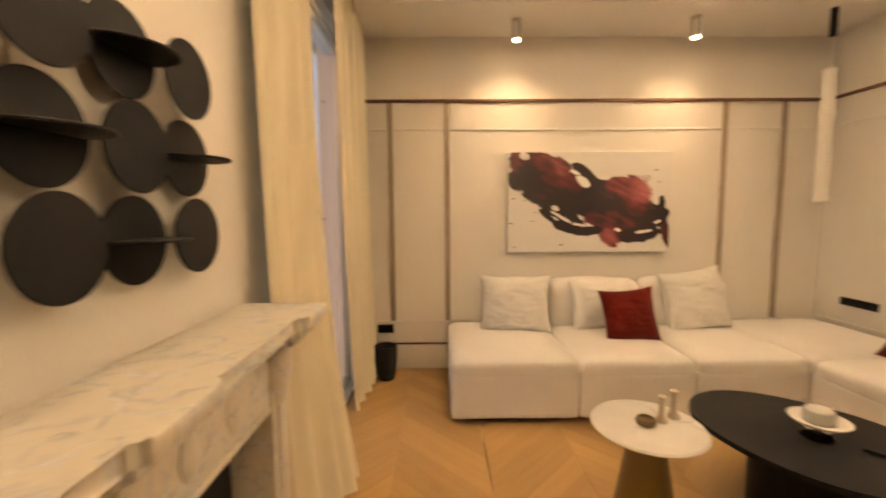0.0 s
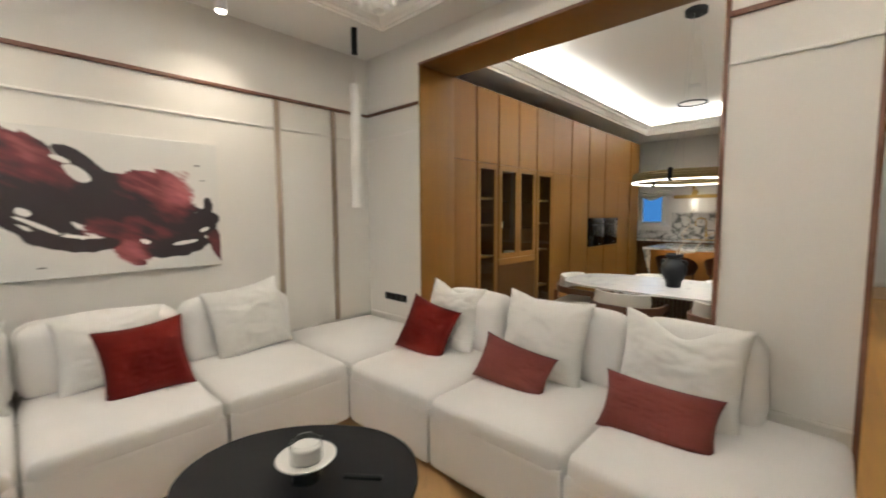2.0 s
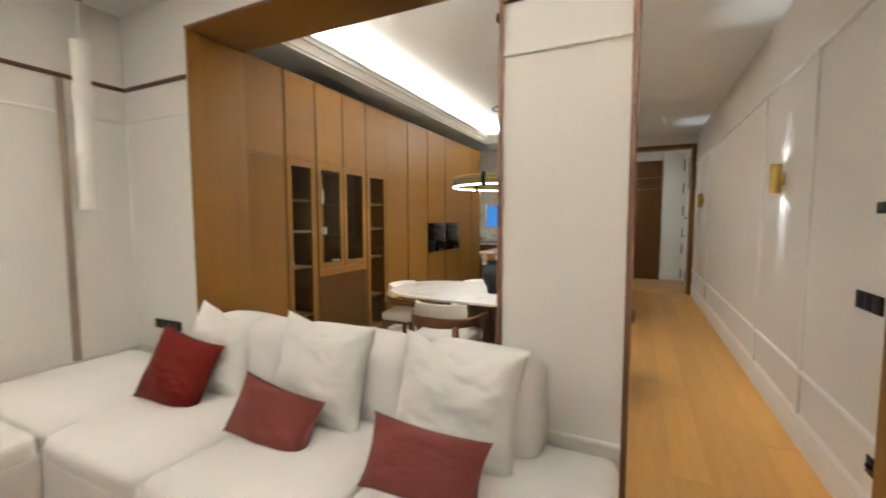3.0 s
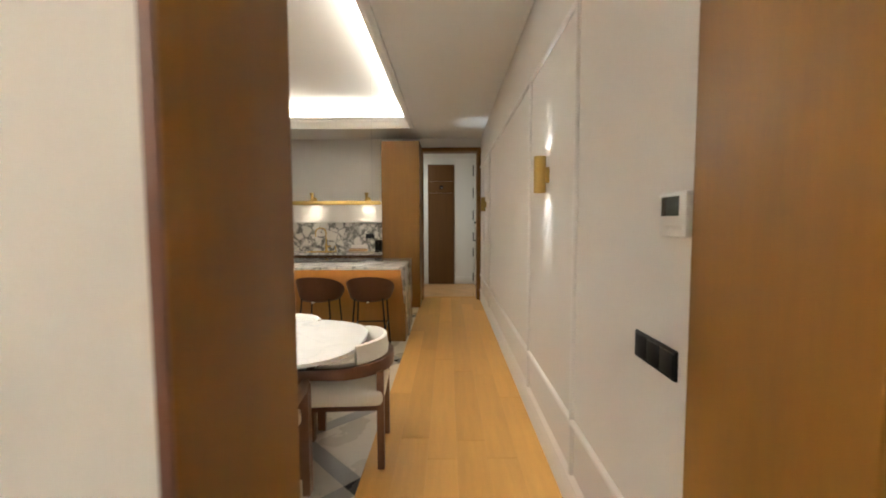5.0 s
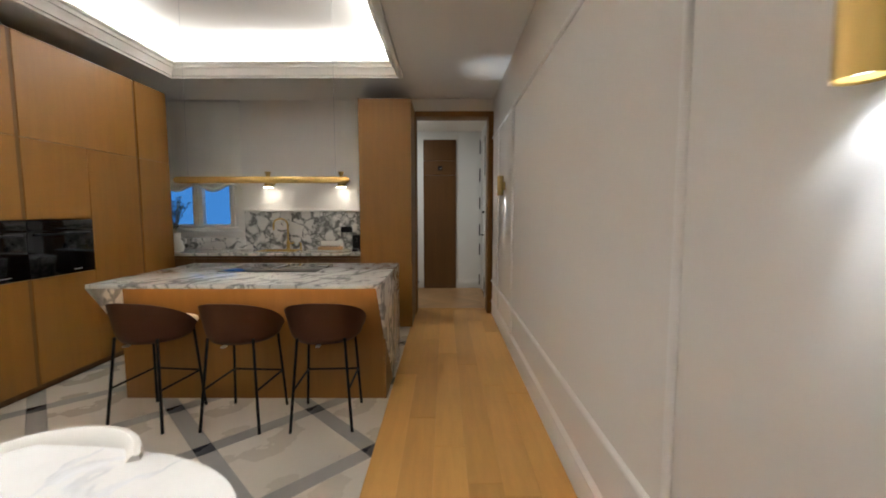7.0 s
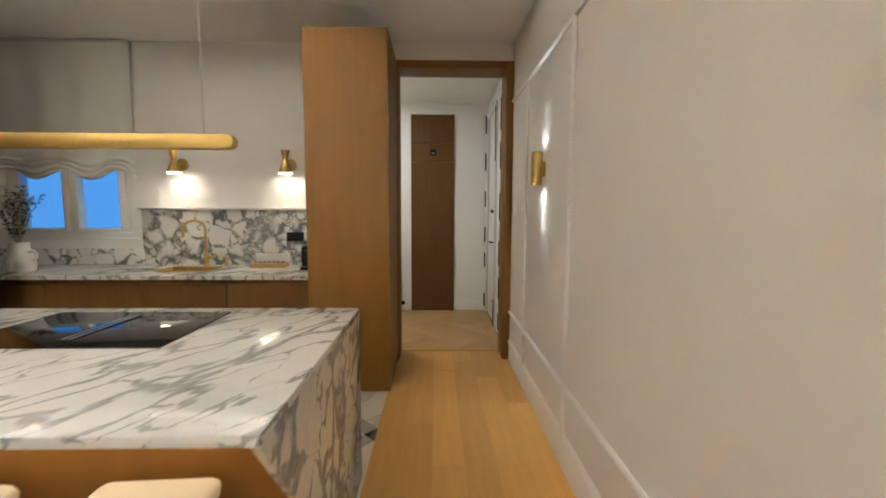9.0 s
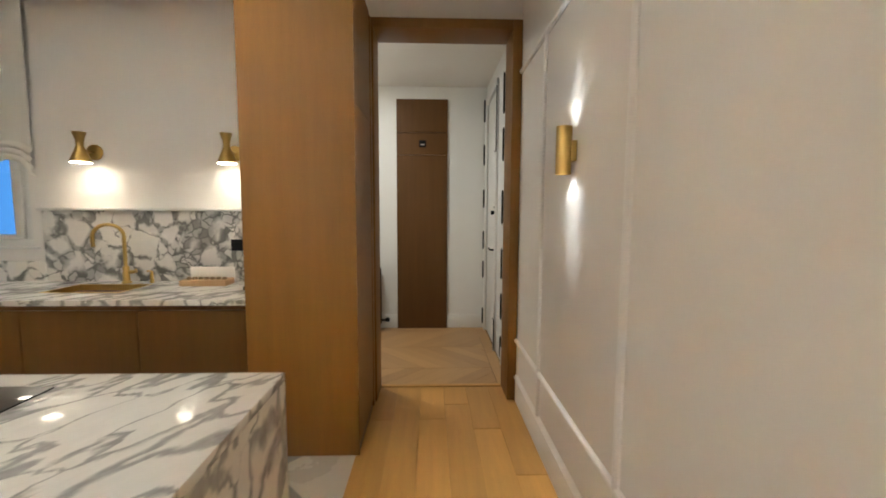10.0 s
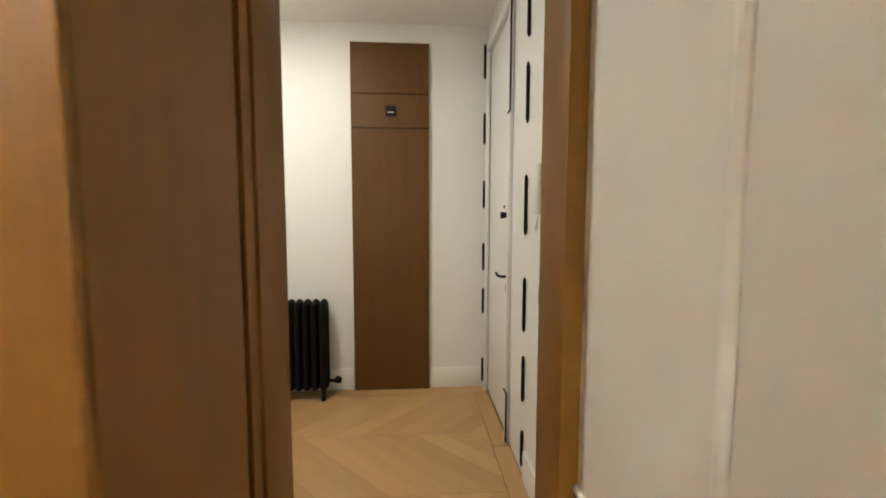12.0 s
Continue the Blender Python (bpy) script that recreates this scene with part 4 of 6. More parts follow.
rc = B(-0.075, -0.011, 0.0, 0.075, 0.011, 0.014, 0.004)
bmesh.ops.rotate(rc, cent=(0, 0, 0), matrix=Matrix.Rotation(radians(-52), 3, "Z"), verts=rc.verts)
bmesh.ops.translate(rc, vec=(2.40, 2.37, 0.4), verts=rc.verts)
solo("remote_control", rc, BLACK, "slim black remote control on the coffee table", "remote")
urn = thing("waste_bin", (0.12, 4.18, 0), "small charcoal bin with a curved body by the skirting", "bin")
part("body", lathe(bmesh.new(), [(0.06, 0.0), (0.068, 0.01), (0.092, 0.16), (0.096, 0.29), (0.088, 0.29), (0.08, 0.05)], 0.12, 4.18, 32), CLAY, urn)
sk = thing("socket", (0.10, NORTH - 0.02, 0.33), "black power socket plate on the slatted wall", "socket")
part("plate", B(0.02, NORTH - 0.024, 0.335, 0.16, NORTH, 0.405, 0.003), BLACK, sk)
vent = thing("wall_socket", (EAST - 0.01, 4.03, 0.61), "wide black socket strip on the white wall", "socket")
part("plate", B(EAST - 0.010, 3.878, 0.612, EAST, 4.182, 0.678, 0.003), BLACK, vent)
for i in range(4):
    part("insert", B(EAST - 0.012, 3.895 + i * 0.072, 0.622, EAST - 0.009, 3.955 + i * 0.072, 0.668, 0.001), GLOSS, vent)


def ceiling_spot(x, y):
    t = thing("ceiling_spot", (x, y, 2.76), "white cylindrical ceiling spotlight, lit", "spotlight", "living room ceiling spots")
    part("canopy", lathe(bmesh.new(), [(0.035, LIV_H - 0.022), (0.038, LIV_H - 0.02), (0.038, LIV_H)], x, y, 24), PLASTIC, t)
    part("body", lathe(bmesh.new(), [(0.030, 2.735), (0.034, 2.738), (0.036, 2.84), (0.030, 2.862)], x, y, 24), PLASTIC, t)
    part("lens", lathe(bmesh.new(), [(0.012, 2.722), (0.026, 2.725), (0.031, 2.731), (0.031, 2.7355)], x, y, 24), BULB, t, "glowing lens")


ceiling_spot(1.19, 4.10)
ceiling_spot(2.56, 4.06)
ceiling_spot(0.17, 1.62)

pen = thing("pendant_lamp", (3.50, 3.93, LIV_H), "slim white bamboo-shaped pendant lamp on a cord", "pendant lamp")
part("canopy", lathe(bmesh.new(), [(0.022, LIV_H - 0.20), (0.024, LIV_H - 0.198), (0.024, LIV_H)], 3.50, 3.93, 20), BLACK, pen, "black tube canopy")
part("cord", tube(bmesh.new(), [(3.50, 3.93, 2.45), (3.50, 3.93, LIV_H - 0.2)], 0.003, 6), PLASTIC, pen)
prof = []
for k in range(3):
    z = 1.47 + k * 0.328
    prof += [(0.046, z), (0.049, z + 0.006), (0.044, z + 0.03), (0.041, z + 0.16), (0.043, z + 0.30), (0.047, z + 0.322)]
part("shade", lathe(bmesh.new(), prof, 3.50, 3.93, 28), ALAB, pen, "white segmented shade")

# ---- dining room ----
COLS = (4.40, 4.917, 5.31, 5.72, 6.13, 7.085, 7.68, 8.303, 9.485, 9.985)
CTOP, CLINE = 2.74, 1.965


def cabinet(x0, x1, label, doors, body_open=False):
    """A tall oak unit; doors: list of (x0, x1, z0, z1)."""
    t = thing("cabinet", ((x0 + x1) / 2, CAB + 0.3, 0), label, "cabinet", "tall oak cabinets along the wall")
    bm = bmesh.new()
    g = 0.002
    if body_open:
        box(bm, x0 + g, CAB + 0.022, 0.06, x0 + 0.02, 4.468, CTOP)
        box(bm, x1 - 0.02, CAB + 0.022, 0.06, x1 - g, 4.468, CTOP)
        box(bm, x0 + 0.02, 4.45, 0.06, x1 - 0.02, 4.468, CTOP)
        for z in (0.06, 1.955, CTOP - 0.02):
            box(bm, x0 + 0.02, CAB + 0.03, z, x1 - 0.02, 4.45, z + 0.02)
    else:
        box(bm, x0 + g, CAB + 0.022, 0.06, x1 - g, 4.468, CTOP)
    part("body", bm, OAK if not body_open else OAK_SHADE, t)
    part("plinth", B(x0 + g, CAB + 0.045, 0.0, x1 - g, 4.46, 0.06), OAK_DARK, t)
    for a, b, z0, z1 in doors:
        part("door", B(a, CAB, z0, b, CAB + 0.02, z1, 0.0015, 1), OAK, t)
    return t


S = 0.018   # half width of the vertical grooves


def pair(x0, x1, z0=0.065):
    return [(x0 + S, x1 - S, z0, CLINE - 0.002), (x0 + S, x1 - S, CLINE + 0.002, CTOP)]


def grooves(t, *xs):
    for x in xs:
        part("groove_profile", B(x - S + 0.001, CAB + 0.012, 0.065, x + S - 0.001, CAB + 0.0212, CTOP), OAK_SHADE, t)


def grille_door(t, a, b, z0, z1, g=0.055, rail_=0.06):
    """A framed glass door with shelves behind."""
    d = bmesh.new()
    box(d, a, CAB, z0, a + g, CAB + 0.02, z1, 0.0015, 1)
    box(d, b - g, CAB, z0, b, CAB + 0.02, z1, 0.0015, 1)
    box(d, a + g, CAB, z1 - rail_, b - g, CAB + 0.02, z1, 0.0015, 1)
    box(d, a + g, CAB, z0, b - g, CAB + 0.02, z0 + rail_, 0.0015, 1)
    door_ = part("glass_door", d, OAK, t)
    p = part("pane", B(a + g, CAB + 0.008, z0 + rail_, b - g, CAB + 0.013, z1 - rail_), SMOKE, door_, "smoked glass pane", smooth=None)
    p.visible_shadow = False


c0 = cabinet(COLS[0], COLS[1], "tall stained oak cabinet with plain doors", [(COLS[0] + 0.004, COLS[1] - S, 0.065, CLINE - 0.002), (COLS[0] + 0.004, COLS[1] - S, CLINE + 0.002, CTOP)])
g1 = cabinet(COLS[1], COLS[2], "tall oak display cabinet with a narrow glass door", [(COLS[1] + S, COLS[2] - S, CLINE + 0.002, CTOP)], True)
grille_door(g1, COLS[1] + S, COLS[2] - S, 0.065, CLINE - 0.002)
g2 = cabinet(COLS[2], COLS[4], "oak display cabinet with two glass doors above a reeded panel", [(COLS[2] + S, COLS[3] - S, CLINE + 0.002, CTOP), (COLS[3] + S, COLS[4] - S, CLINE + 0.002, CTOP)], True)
grille_door(g2, COLS[2] + S, COLS[3] - 0.004, 0.905, CLINE - 0.002)
grille_door(g2, COLS[3] + 0.004, COLS[4] - S, 0.905, CLINE - 0.002)
part("groove_profile", B(COLS[3] - S, CAB + 0.008, CLINE, COLS[3] + S, CAB + 0.021, CTOP), OAK_SHADE, g2)
part("rail", B(COLS[2] + S, CAB, 0.83, COLS[4] - S, CAB + 0.02, 0.90, 0.0015, 1), OAK, g2)
part("rail", B(COLS[2] + S, CAB, 0.065, COLS[4] - S, CAB + 0.02, 0.13, 0.0015, 1), OAK, g2)
n = 44
w = (COLS[4] - COLS[2] - 2 * S) / n
for i in range(n):
    x = COLS[2] + S + w * (i + 0.5)
    part("reed", lathe(bmesh.new(), [(w * 0.46, 0.131), (w * 0.46, 0.829)], x, CAB + 0.012, 8), OAK_SHADE, g2)
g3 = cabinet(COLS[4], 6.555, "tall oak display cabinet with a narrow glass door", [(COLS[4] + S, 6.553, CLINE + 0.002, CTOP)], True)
grille_door(g3, COLS[4] + S, 6.553, 0.065, CLINE - 0.002)
c4 = cabinet(6.555, COLS[5], "tall stained oak cabinet with plain doors", [(6.557, COLS[5] - S, 0.065, CLINE - 0.002), (6.557, COLS[5] - S, CLINE + 0.002, CTOP)])
c5 = cabinet(COLS[5], COLS[6], "tall stained oak cabinet with plain doors", pair(COLS[5], COLS[6]))
c6 = cabinet(COLS[6], COLS[8], "tall oak cabinet housing two built-in ovens", [
    (COLS[6] + S, COLS[7] - S, CLINE + 0.002, CTOP), (COLS[7] + S, COLS[8] - S, CLINE + 0.002, CTOP),
    (COLS[6] + S, COLS[7] - S, 1.352, CLINE - 0.002), (COLS[7] + S, 8.885, 1.352, CLINE - 0.002), (8.889, COLS[8] - S, 0.065, CLINE - 0.002),
    (COLS[6] + S, COLS[7] - S, 0.065, 0.892), (COLS[7] + S, 8.885, 0.065, 0.892)])
part("groove_profile", B(COLS[7] - S, CAB + 0.008, 0.065, COLS[7] + S, CAB + 0.021, 0.892), OAK_SHADE, c6)
part("groove_profile", B(COLS[7] - S, CAB + 0.008, 1.352, COLS[7] + S, CAB + 0.021, CTOP), OAK_SHADE, c6)
end_panel = fixed("wall_cabinet_end", B(9.965, 4.47, 0, 9.985, 4.858, 2.74), OAK, "oak panel closing the cabinet row", "panel")
c7 = cabinet(COLS[8], COLS[9], "tall stained oak end cabinet with plain doors", pair(COLS[8], COLS[9]))
grooves(g1, COLS[1], COLS[2])
grooves(g3, COLS[4])
grooves(c5, COLS[5], COLS[6])
grooves(c7, COLS[8])
for a, b in ((COLS[6] + 0.035, 8.300), (8.304, 8.880)):
    ov = thing("oven", ((a + b) / 2, CAB + 0.02, 0.897), "black glass built-in oven in the cabinet wall", "oven", "pair of built-in ovens")
    part("front", B(a, CAB - 0.006, 0.897, b, CAB + 0.0215, 1.347, 0.003), GLOSS, ov)
    part("control_panel", B(a + 0.004, CAB - 0.010, 1.255, b - 0.004, CAB - 0.006, 1.343, 0.001), GLOSS, ov)
    part("handle", B(a + 0.05, CAB - 0.030, 1.225, b - 0.05, CAB - 0.010, 1.240, 0.003), BLACK, ov)
    part("badge", B((a + b) / 2 + 0.08, CAB - 0.008, 0.925, (a + b) / 2 + 0.16, CAB - 0.006, 0.932), STEEL, ov, "small pale maker's mark")

# shelves and what stands in the display cabinets
def shelf(x0, x1, z, thick=0.022, material=OAK):
    solo("shelf", B(x0, CAB + 0.06, z, x1, 4.448, z + thick, 0.002), material, "oak shelf inside the display cabinet" if material is OAK else "glass shelf inside the display cabinet", "shelf", "display shelves")


for z in (0.45, 0.93, 1.28, 1.58):
    shelf(COLS[1] + 0.022, COLS[2] - 0.022, z)
    shelf(COLS[4] + 0.022, 6.533, z)
for z in (1.24, 1.56):
    shelf(COLS[2] + 0.022, COLS[4] - 0.022, z, 0.010, GLASS)
shelf(COLS[2] + 0.022, COLS[4] - 0.022, 0.86)


def cup(x, y, z, r, h, material, label):
    solo("cup", lathe(bmesh.new(), [(r * 0.7, z), (r, z + 0.004), (r, z + h), (r - 0.004, z + h), (r - 0.005, z + 0.008)], x, y, 24), material, label, "cup", "cups in the cabinet")


for x in (5.44, 5.53, 5.62):
    cup(x, 4.02, 1.25, 0.036, 0.075, CERAMIC, "small white cup on a glass shelf")
solo("bottle", lathe(bmesh.new(), [(0.034, 1.57), (0.036, 1.58), (0.036, 1.69), (0.014, 1.74), (0.014, 1.79)], 5.62, 4.05, 24), CERAMIC, "white bottle on a glass shelf", "bottle")
solo("teapot", lathe(bmesh.new(), [(0.05, 0.882), (0.075, 0.90), (0.082, 0.94), (0.06, 0.985), (0.02, 1.0), (0.012, 1.015)], 5.50, 4.05, 28), STEEL, "round polished metal teapot in the cabinet", "teapot")
solo("serving_bowl", lathe(bmesh.new(), [(0.05, 0.882), (0.10, 0.93), (0.105, 0.945), (0.098, 0.945), (0.045, 0.892)], 5.93, 4.05, 28), CERAMIC, "white serving bowl in the cabinet", "bowl")
for x, z in ((5.08, 0.952), (6.33, 0.952), (6.33, 0.472)):
    solo("stacked_plates", lathe(bmesh.new(), [(0.06, z), (0.10, z + 0.012), (0.102, z + 0.03), (0.10, z + 0.034), (0.05, z + 0.03)], x + 0.05, 4.1, 28), CERAMIC, "short stack of white plates on a cabinet shelf", "plates", "plates in the cabinets")


def dining_table():
    cx, cy, a, b = 5.872, 2.155, 0.535, 1.035
    t = thing("dining_table", (cx, cy, 0), "large white veined marble dining table with bowed sides", "table")
    out = []
    for i in range(96):
        q = 2 * math.pi * i / 96
        c, s = math.cos(q), math.sin(q)
        out.append((cx + a * math.copysign(abs(c) ** 0.62, c), cy + b * math.copysign(abs(s) ** 0.62, s)))
    part("tabletop", prism(bmesh.new(), out, "z", 0.692, 0.712, 0.006), CARRARA, t)
    part("pedestal", lathe(bmesh.new(), [(0.20, 0.012), (0.20, 0.68), (0.24, 0.692)], cx, cy, 48, 1.0, 1.7), WALNUT, t)
    part("base_plate", lathe(bmesh.new(), [(0.26, 0.0), (0.26, 0.012)], cx, cy, 48, 1.0, 1.6), BRONZE, t)
    for i in range(60):
        q = 2 * math.pi * i / 60
        part("reed", lathe(bmesh.new(), [(0.013, 0.012), (0.013, 0.68)], cx + 0.205 * math.cos(q), cy + 0.345 * math.sin(q), 6), BRONZE, t)


dining_table()
va = thing("vase", (5.84, 2.16, 0.712), "charcoal ceramic vase with a pale twisted branch", "vase")
part("body", lathe(bmesh.new(), [(0.055, 0.712), (0.062, 0.717), (0.068, 0.767), (0.10, 0.827), (0.115, 0.887), (0.10, 0.942), (0.066, 0.972), (0.06, 0.992), (0.072, 0.999), (0.075, 1.027), (0.066, 1.032), (0.05, 0.987)], 5.84, 2.16, 40), CLAY, va)
for s in (-1, 1):
    part("ear", lathe(bmesh.new(), [(0.012, 0.917), (0.03, 0.927), (0.034, 0.952), (0.026, 0.972), (0.008, 0.977)], 5.84, 2.16 + s * 0.085, 16), CLAY, va)


def twig(pts, r0, seed):
    rnd = random.Random(seed)
    fine = []
    for p, q in zip(pts, pts[1:]):
        for k in range(5):
            f = k / 5
            fine.append([p[i] + (q[i] - p[i]) * f + rnd.uniform(-0.007, 0.007) for i in range(3)])
    fine.append(list(pts[-1]))
    return tube(bmesh.new(), fine, [r0 * (1 - 0.6 * i / len(fine)) for i in range(len(fine))], 7)


part("branch", twig([(5.84, 2.140, 0.90), (5.84, 2.120, 1.05), (5.83, 2.000, 1.06), (5.83, 1.940, 1.15), (5.83, 1.870, 1.23), (5.83, 1.740, 1.26), (5.82, 1.660, 1.30), (5.81, 1.610, 1.29), (5.80, 1.575, 1.315)], 0.011, 1), BRANCH, va)
part("branch", twig([(5.84, 2.150, 0.90), (5.85, 2.140, 1.06), (5.87, 2.090, 1.14), (5.88, 2.110, 1.22), (5.90, 2.050, 1.30), (5.90, 2.070, 1.38), (5.91, 2.030, 1.45)], 0.009, 2), BRANCH, va)


def dining_chair():
    """Faces +y; origin on the floor under the seat."""
    t = thing("dining_chair", (0, 0, 0), "walnut dining chair with curved arms and cream upholstery", "chair", "chairs round the dining table")
    part("seat", soft_box(bmesh.new(), -0.25, -0.235, 0.375, 0.25, 0.245, 0.472, 0.040, 0.02, 0.002, 8), CREAM, t, "cream upholstered seat")
    part("seat_frame", prism(bmesh.new(), [(-0.21, -0.20), (0.21, -0.20), (0.21, 0.20), (-0.21, 0.20)], "z", 0.345, 0.378, 0.004), WALNUT, t)
    bm = bmesh.new()
    n = 26
    prof = [(0.0, 0.575), (0.028, 0.57), (0.042, 0.60), (0.045, 0.66), (0.040, 0.715), (0.022, 0.738), (0.004, 0.734), (-0.006, 0.66)]
    rings = []
    for i in range(n + 1):
        a = radians(205 + 130 * i / n)
        k = 1 - 0.10 * abs(2 * i / n - 1) ** 4
        ring = []
        for p, z in prof:
            r = 0.262 - p
            ring.append(bm.verts.new((1.02 * r * math.cos(a), 0.02 + r * math.sin(a), 0.66 + (z - 0.66) * k)))
        rings.append(ring)
    for p, q in zip(rings, rings[1:]):
        for j in range(len(prof)):
            bm.faces.new((p[j], q[j], q[(j + 1) % len(prof)], p[(j + 1) % len(prof)]))
    bm.faces.new(rings[0])
    bm.faces.new(list(reversed(rings[-1])))
    part("backrest", bm, CREAM, t, "cream upholstered curved back", smooth=60)
    bm = bmesh.new()
    rings = []
    for i in range(41):
        u = 2 * i / 40 - 1
        if abs(u) < 0.62:
            a = radians(270 + 90 * u / 0.62)
            x, y = 0.285 * math.cos(a), 0.02 + 0.285 * math.sin(a)
        else:
            f = (abs(u) - 0.62) / 0.38
            x, y = math.copysign(0.285 - 0.02 * f, u), 0.02 + 0.23 * f
        z = 0.60 - 0.015 * abs(u)
        h = 0.040 - 0.014 * abs(u)
        nx, ny = x, min(0.0, y - 0.02)
        q = math.hypot(nx, ny) or 1
        nx, ny = nx / q, ny / q
        rings.append([bm.verts.new((x + nx * d, y + ny * d, z + e)) for d, e in ((-0.014, -h), (0.014, -h), (0.017, 0), (0.014, h), (-0.014, h), (-0.017, 0))])
    for p, q in zip(rings, rings[1:]):
        for j in range(6):
            bm.faces.new((p[j], q[j], q[(j + 1) % 6], p[(j + 1) % 6]))
    bm.faces.new(rings[0])
    bm.faces.new(list(reversed(rings[-1])))
    part("arm_rail", bm, WALNUT, t, "bent walnut rail round the back", smooth=60)
    for sx in (-1, 1):
        part("leg", prism(bmesh.new(), [(sx * 0.265 - 0.02, 0.205), (sx * 0.265 + 0.02, 0.205), (sx * 0.265 + 0.02, 0.255), (sx * 0.265 - 0.02, 0.255)], "z", 0.0, 0.585, 0.006), WALNUT, t)
        part("leg", prism(bmesh.new(), [(sx * 0.20 - 0.019, -0.235), (sx * 0.20 + 0.019, -0.235), (sx * 0.20 + 0.019, -0.195), (sx * 0.20 - 0.019, -0.195)], "z", 0.0, 0.575, 0.006), WALNUT, t)
    return t


ch = dining_chair()
ch.matrix_basis = pose(5.90, 1.225, 0, 0, 0, 4)
for m in (pose(5.26, 1.61, 0, 0, 0, -90), pose(5.25, 2.39, 0, 0, 0, -93), pose(6.24, 1.76, 0, 0, 0, 90), pose(6.25, 2.44, 0, 0, 0, 88), pose(5.88, 3.07, 0, 0, 0, 180)):
    copy_thing(ch, m)


def ring_lamp():
    c = Vector((5.86, 2.07, 1.69))
    t = thing("ring_pendant", c, "large ring pendant of stacked brass tubes with a lit underside", "pendant lamp")
    n = 96
    for k in range(4):
        bm = bmesh.new()
        R, z = 0.468 - 0.006 * (k == 3), c.z + 0.024 + k * 0.021
        pts = [(c.x + R * math.cos(2 * math.pi * i / n), c.y + R * math.sin(2 * math.pi * i / n), z) for i in range(n + 1)]
        part("brass_ring", tube(bm, pts, 0.0105, 8), AGED, t)
    bm = bmesh.new()
    rings = []
    for r, z in ((0.461, c.z + 0.008), (0.474, c.z + 0.008), (0.473, c.z + 0.014), (0.462, c.z + 0.014)):
        rings.append([bm.verts.new((c.x + r * math.cos(2 * math.pi * i / n), c.y + r * math.sin(2 * math.pi * i / n), z)) for i in range(n)])
    for p, q in zip(rings, rings[1:] + rings[:1]):
        for i in range(n):
            bm.faces.new((p[i], p[(i + 1) % n], q[(i + 1) % n], q[i]))
    part("diffuser", bm, LED, t, "glowing white underside")
    for a in (55, 175, 295):
        x, y = c.x + 0.468 * math.cos(radians(a)), c.y + 0.468 * math.sin(radians(a))
        part("clamp", lathe(bmesh.new(), [(0.019, c.z - 0.004), (0.021, c.z + 0.0), (0.021, c.z + 0.105), (0.016, c.z + 0.112)], x, y, 16), BLACK, t)
        hx, hy = c.x + 0.115 * math.cos(radians(a)), c.y + 0.115 * math.sin(radians(a))
        part("wire", tube(bmesh.new(), [(x, y, c.z + 0.11), (hx, hy, 2.41), (c.x + 0.04 * math.cos(radians(a)), c.y + 0.04 * math.sin(radians(a)), DIN_H + 0.26)], 0.0012, 5), STEEL, t)
    part("hub_ring", tube(bmesh.new(), [(c.x + 0.115 * math.cos(2 * math.pi * i / 40), c.y + 0.115 * math.sin(2 * math.pi * i / 40), 2.41) for i in range(41)], 0.007, 6), BLACK, t, "thin black spreader ring")
    part("canopy", lathe(bmesh.new(), [(0.085, DIN_H + 0.255), (0.09, DIN_H + 0.26), (0.09, DIN_H + 0.30)], c.x, c.y, 32), BLACK, t, "black round canopy")


ring_lamp()
solo("access_plate", B(8.25, 2.52, DIN_H + 0.292, 8.42, 2.66, DIN_H + 0.30, 0.003), PLASTIC, "flat white access plate on the ceiling", "ceiling fitting")

# ---- corridor ----
def sconce(x):
    t = thing("wall_sconce", (x, SOUTH + 0.06, 1.59), "brushed brass cylinder wall sconce lit upwards and downwards", "wall lamp", "corridor sconces")
    bm = bmesh.new()
    n = 32
    rings = []
    for r, z in ((0.031, 1.592), (0.035, 1.588), (0.035, 1.798), (0.031, 1.794)):
        rings.append([bm.verts.new((x + r * math.cos(2 * math.pi * i / n), SOUTH + 0.056 + r * math.sin(2 * math.pi * i / n), z)) for i in range(n)])
    for p, q in zip(rings, rings[1:] + rings[:1]):
        for i in range(n):
            bm.faces.new((p[i], p[(i + 1) % n], q[(i + 1) % n], q[i]))
    part("cylinder", bm, BRASS, t)
    part("backplate", B(x - 0.026, SOUTH + 0.005, 1.645, x + 0.026, SOUTH + 0.030, 1.735, 0.003), BRASS, t)
    for z in (1.602, 1.780):
        part("lens", lathe(bmesh.new(), [(0.029, z), (0.029, z + 0.004)], x, SOUTH + 0.056, 24), COOL_LENS, t, "glowing lens")


sconce(5.87)
sconce(9.73)
sw = thing("light_switch", (4.56, SOUTH, 1.0), "wide black multi-gang switch plate on the corridor wall", "switch")
part("plate", B(4.490, SOUTH, 0.998, 4.718, SOUTH + 0.010, 1.080, 0.003), BLACK, sw)
for i in range(3):
    part("key", B(4.497 + i * 0.0725, SOUTH + 0.009, 1.006, 4.567 + i * 0.0725, SOUTH + 0.012, 1.072, 0.002), BLACK, sw)
th = thing("thermostat", (4.47, SOUTH, 1.376), "white wall thermostat with a grey display", "thermostat")
part("case", B(4.445, SOUTH, 1.376, 4.572, SOUTH + 0.022, 1.492, 0.008), PLASTIC, th)
part("display", B(4.474, SOUTH + 0.021, 1.430, 4.556, SOUTH + 0.0235, 1.480, 0.001), SCREEN, th, "dark display")
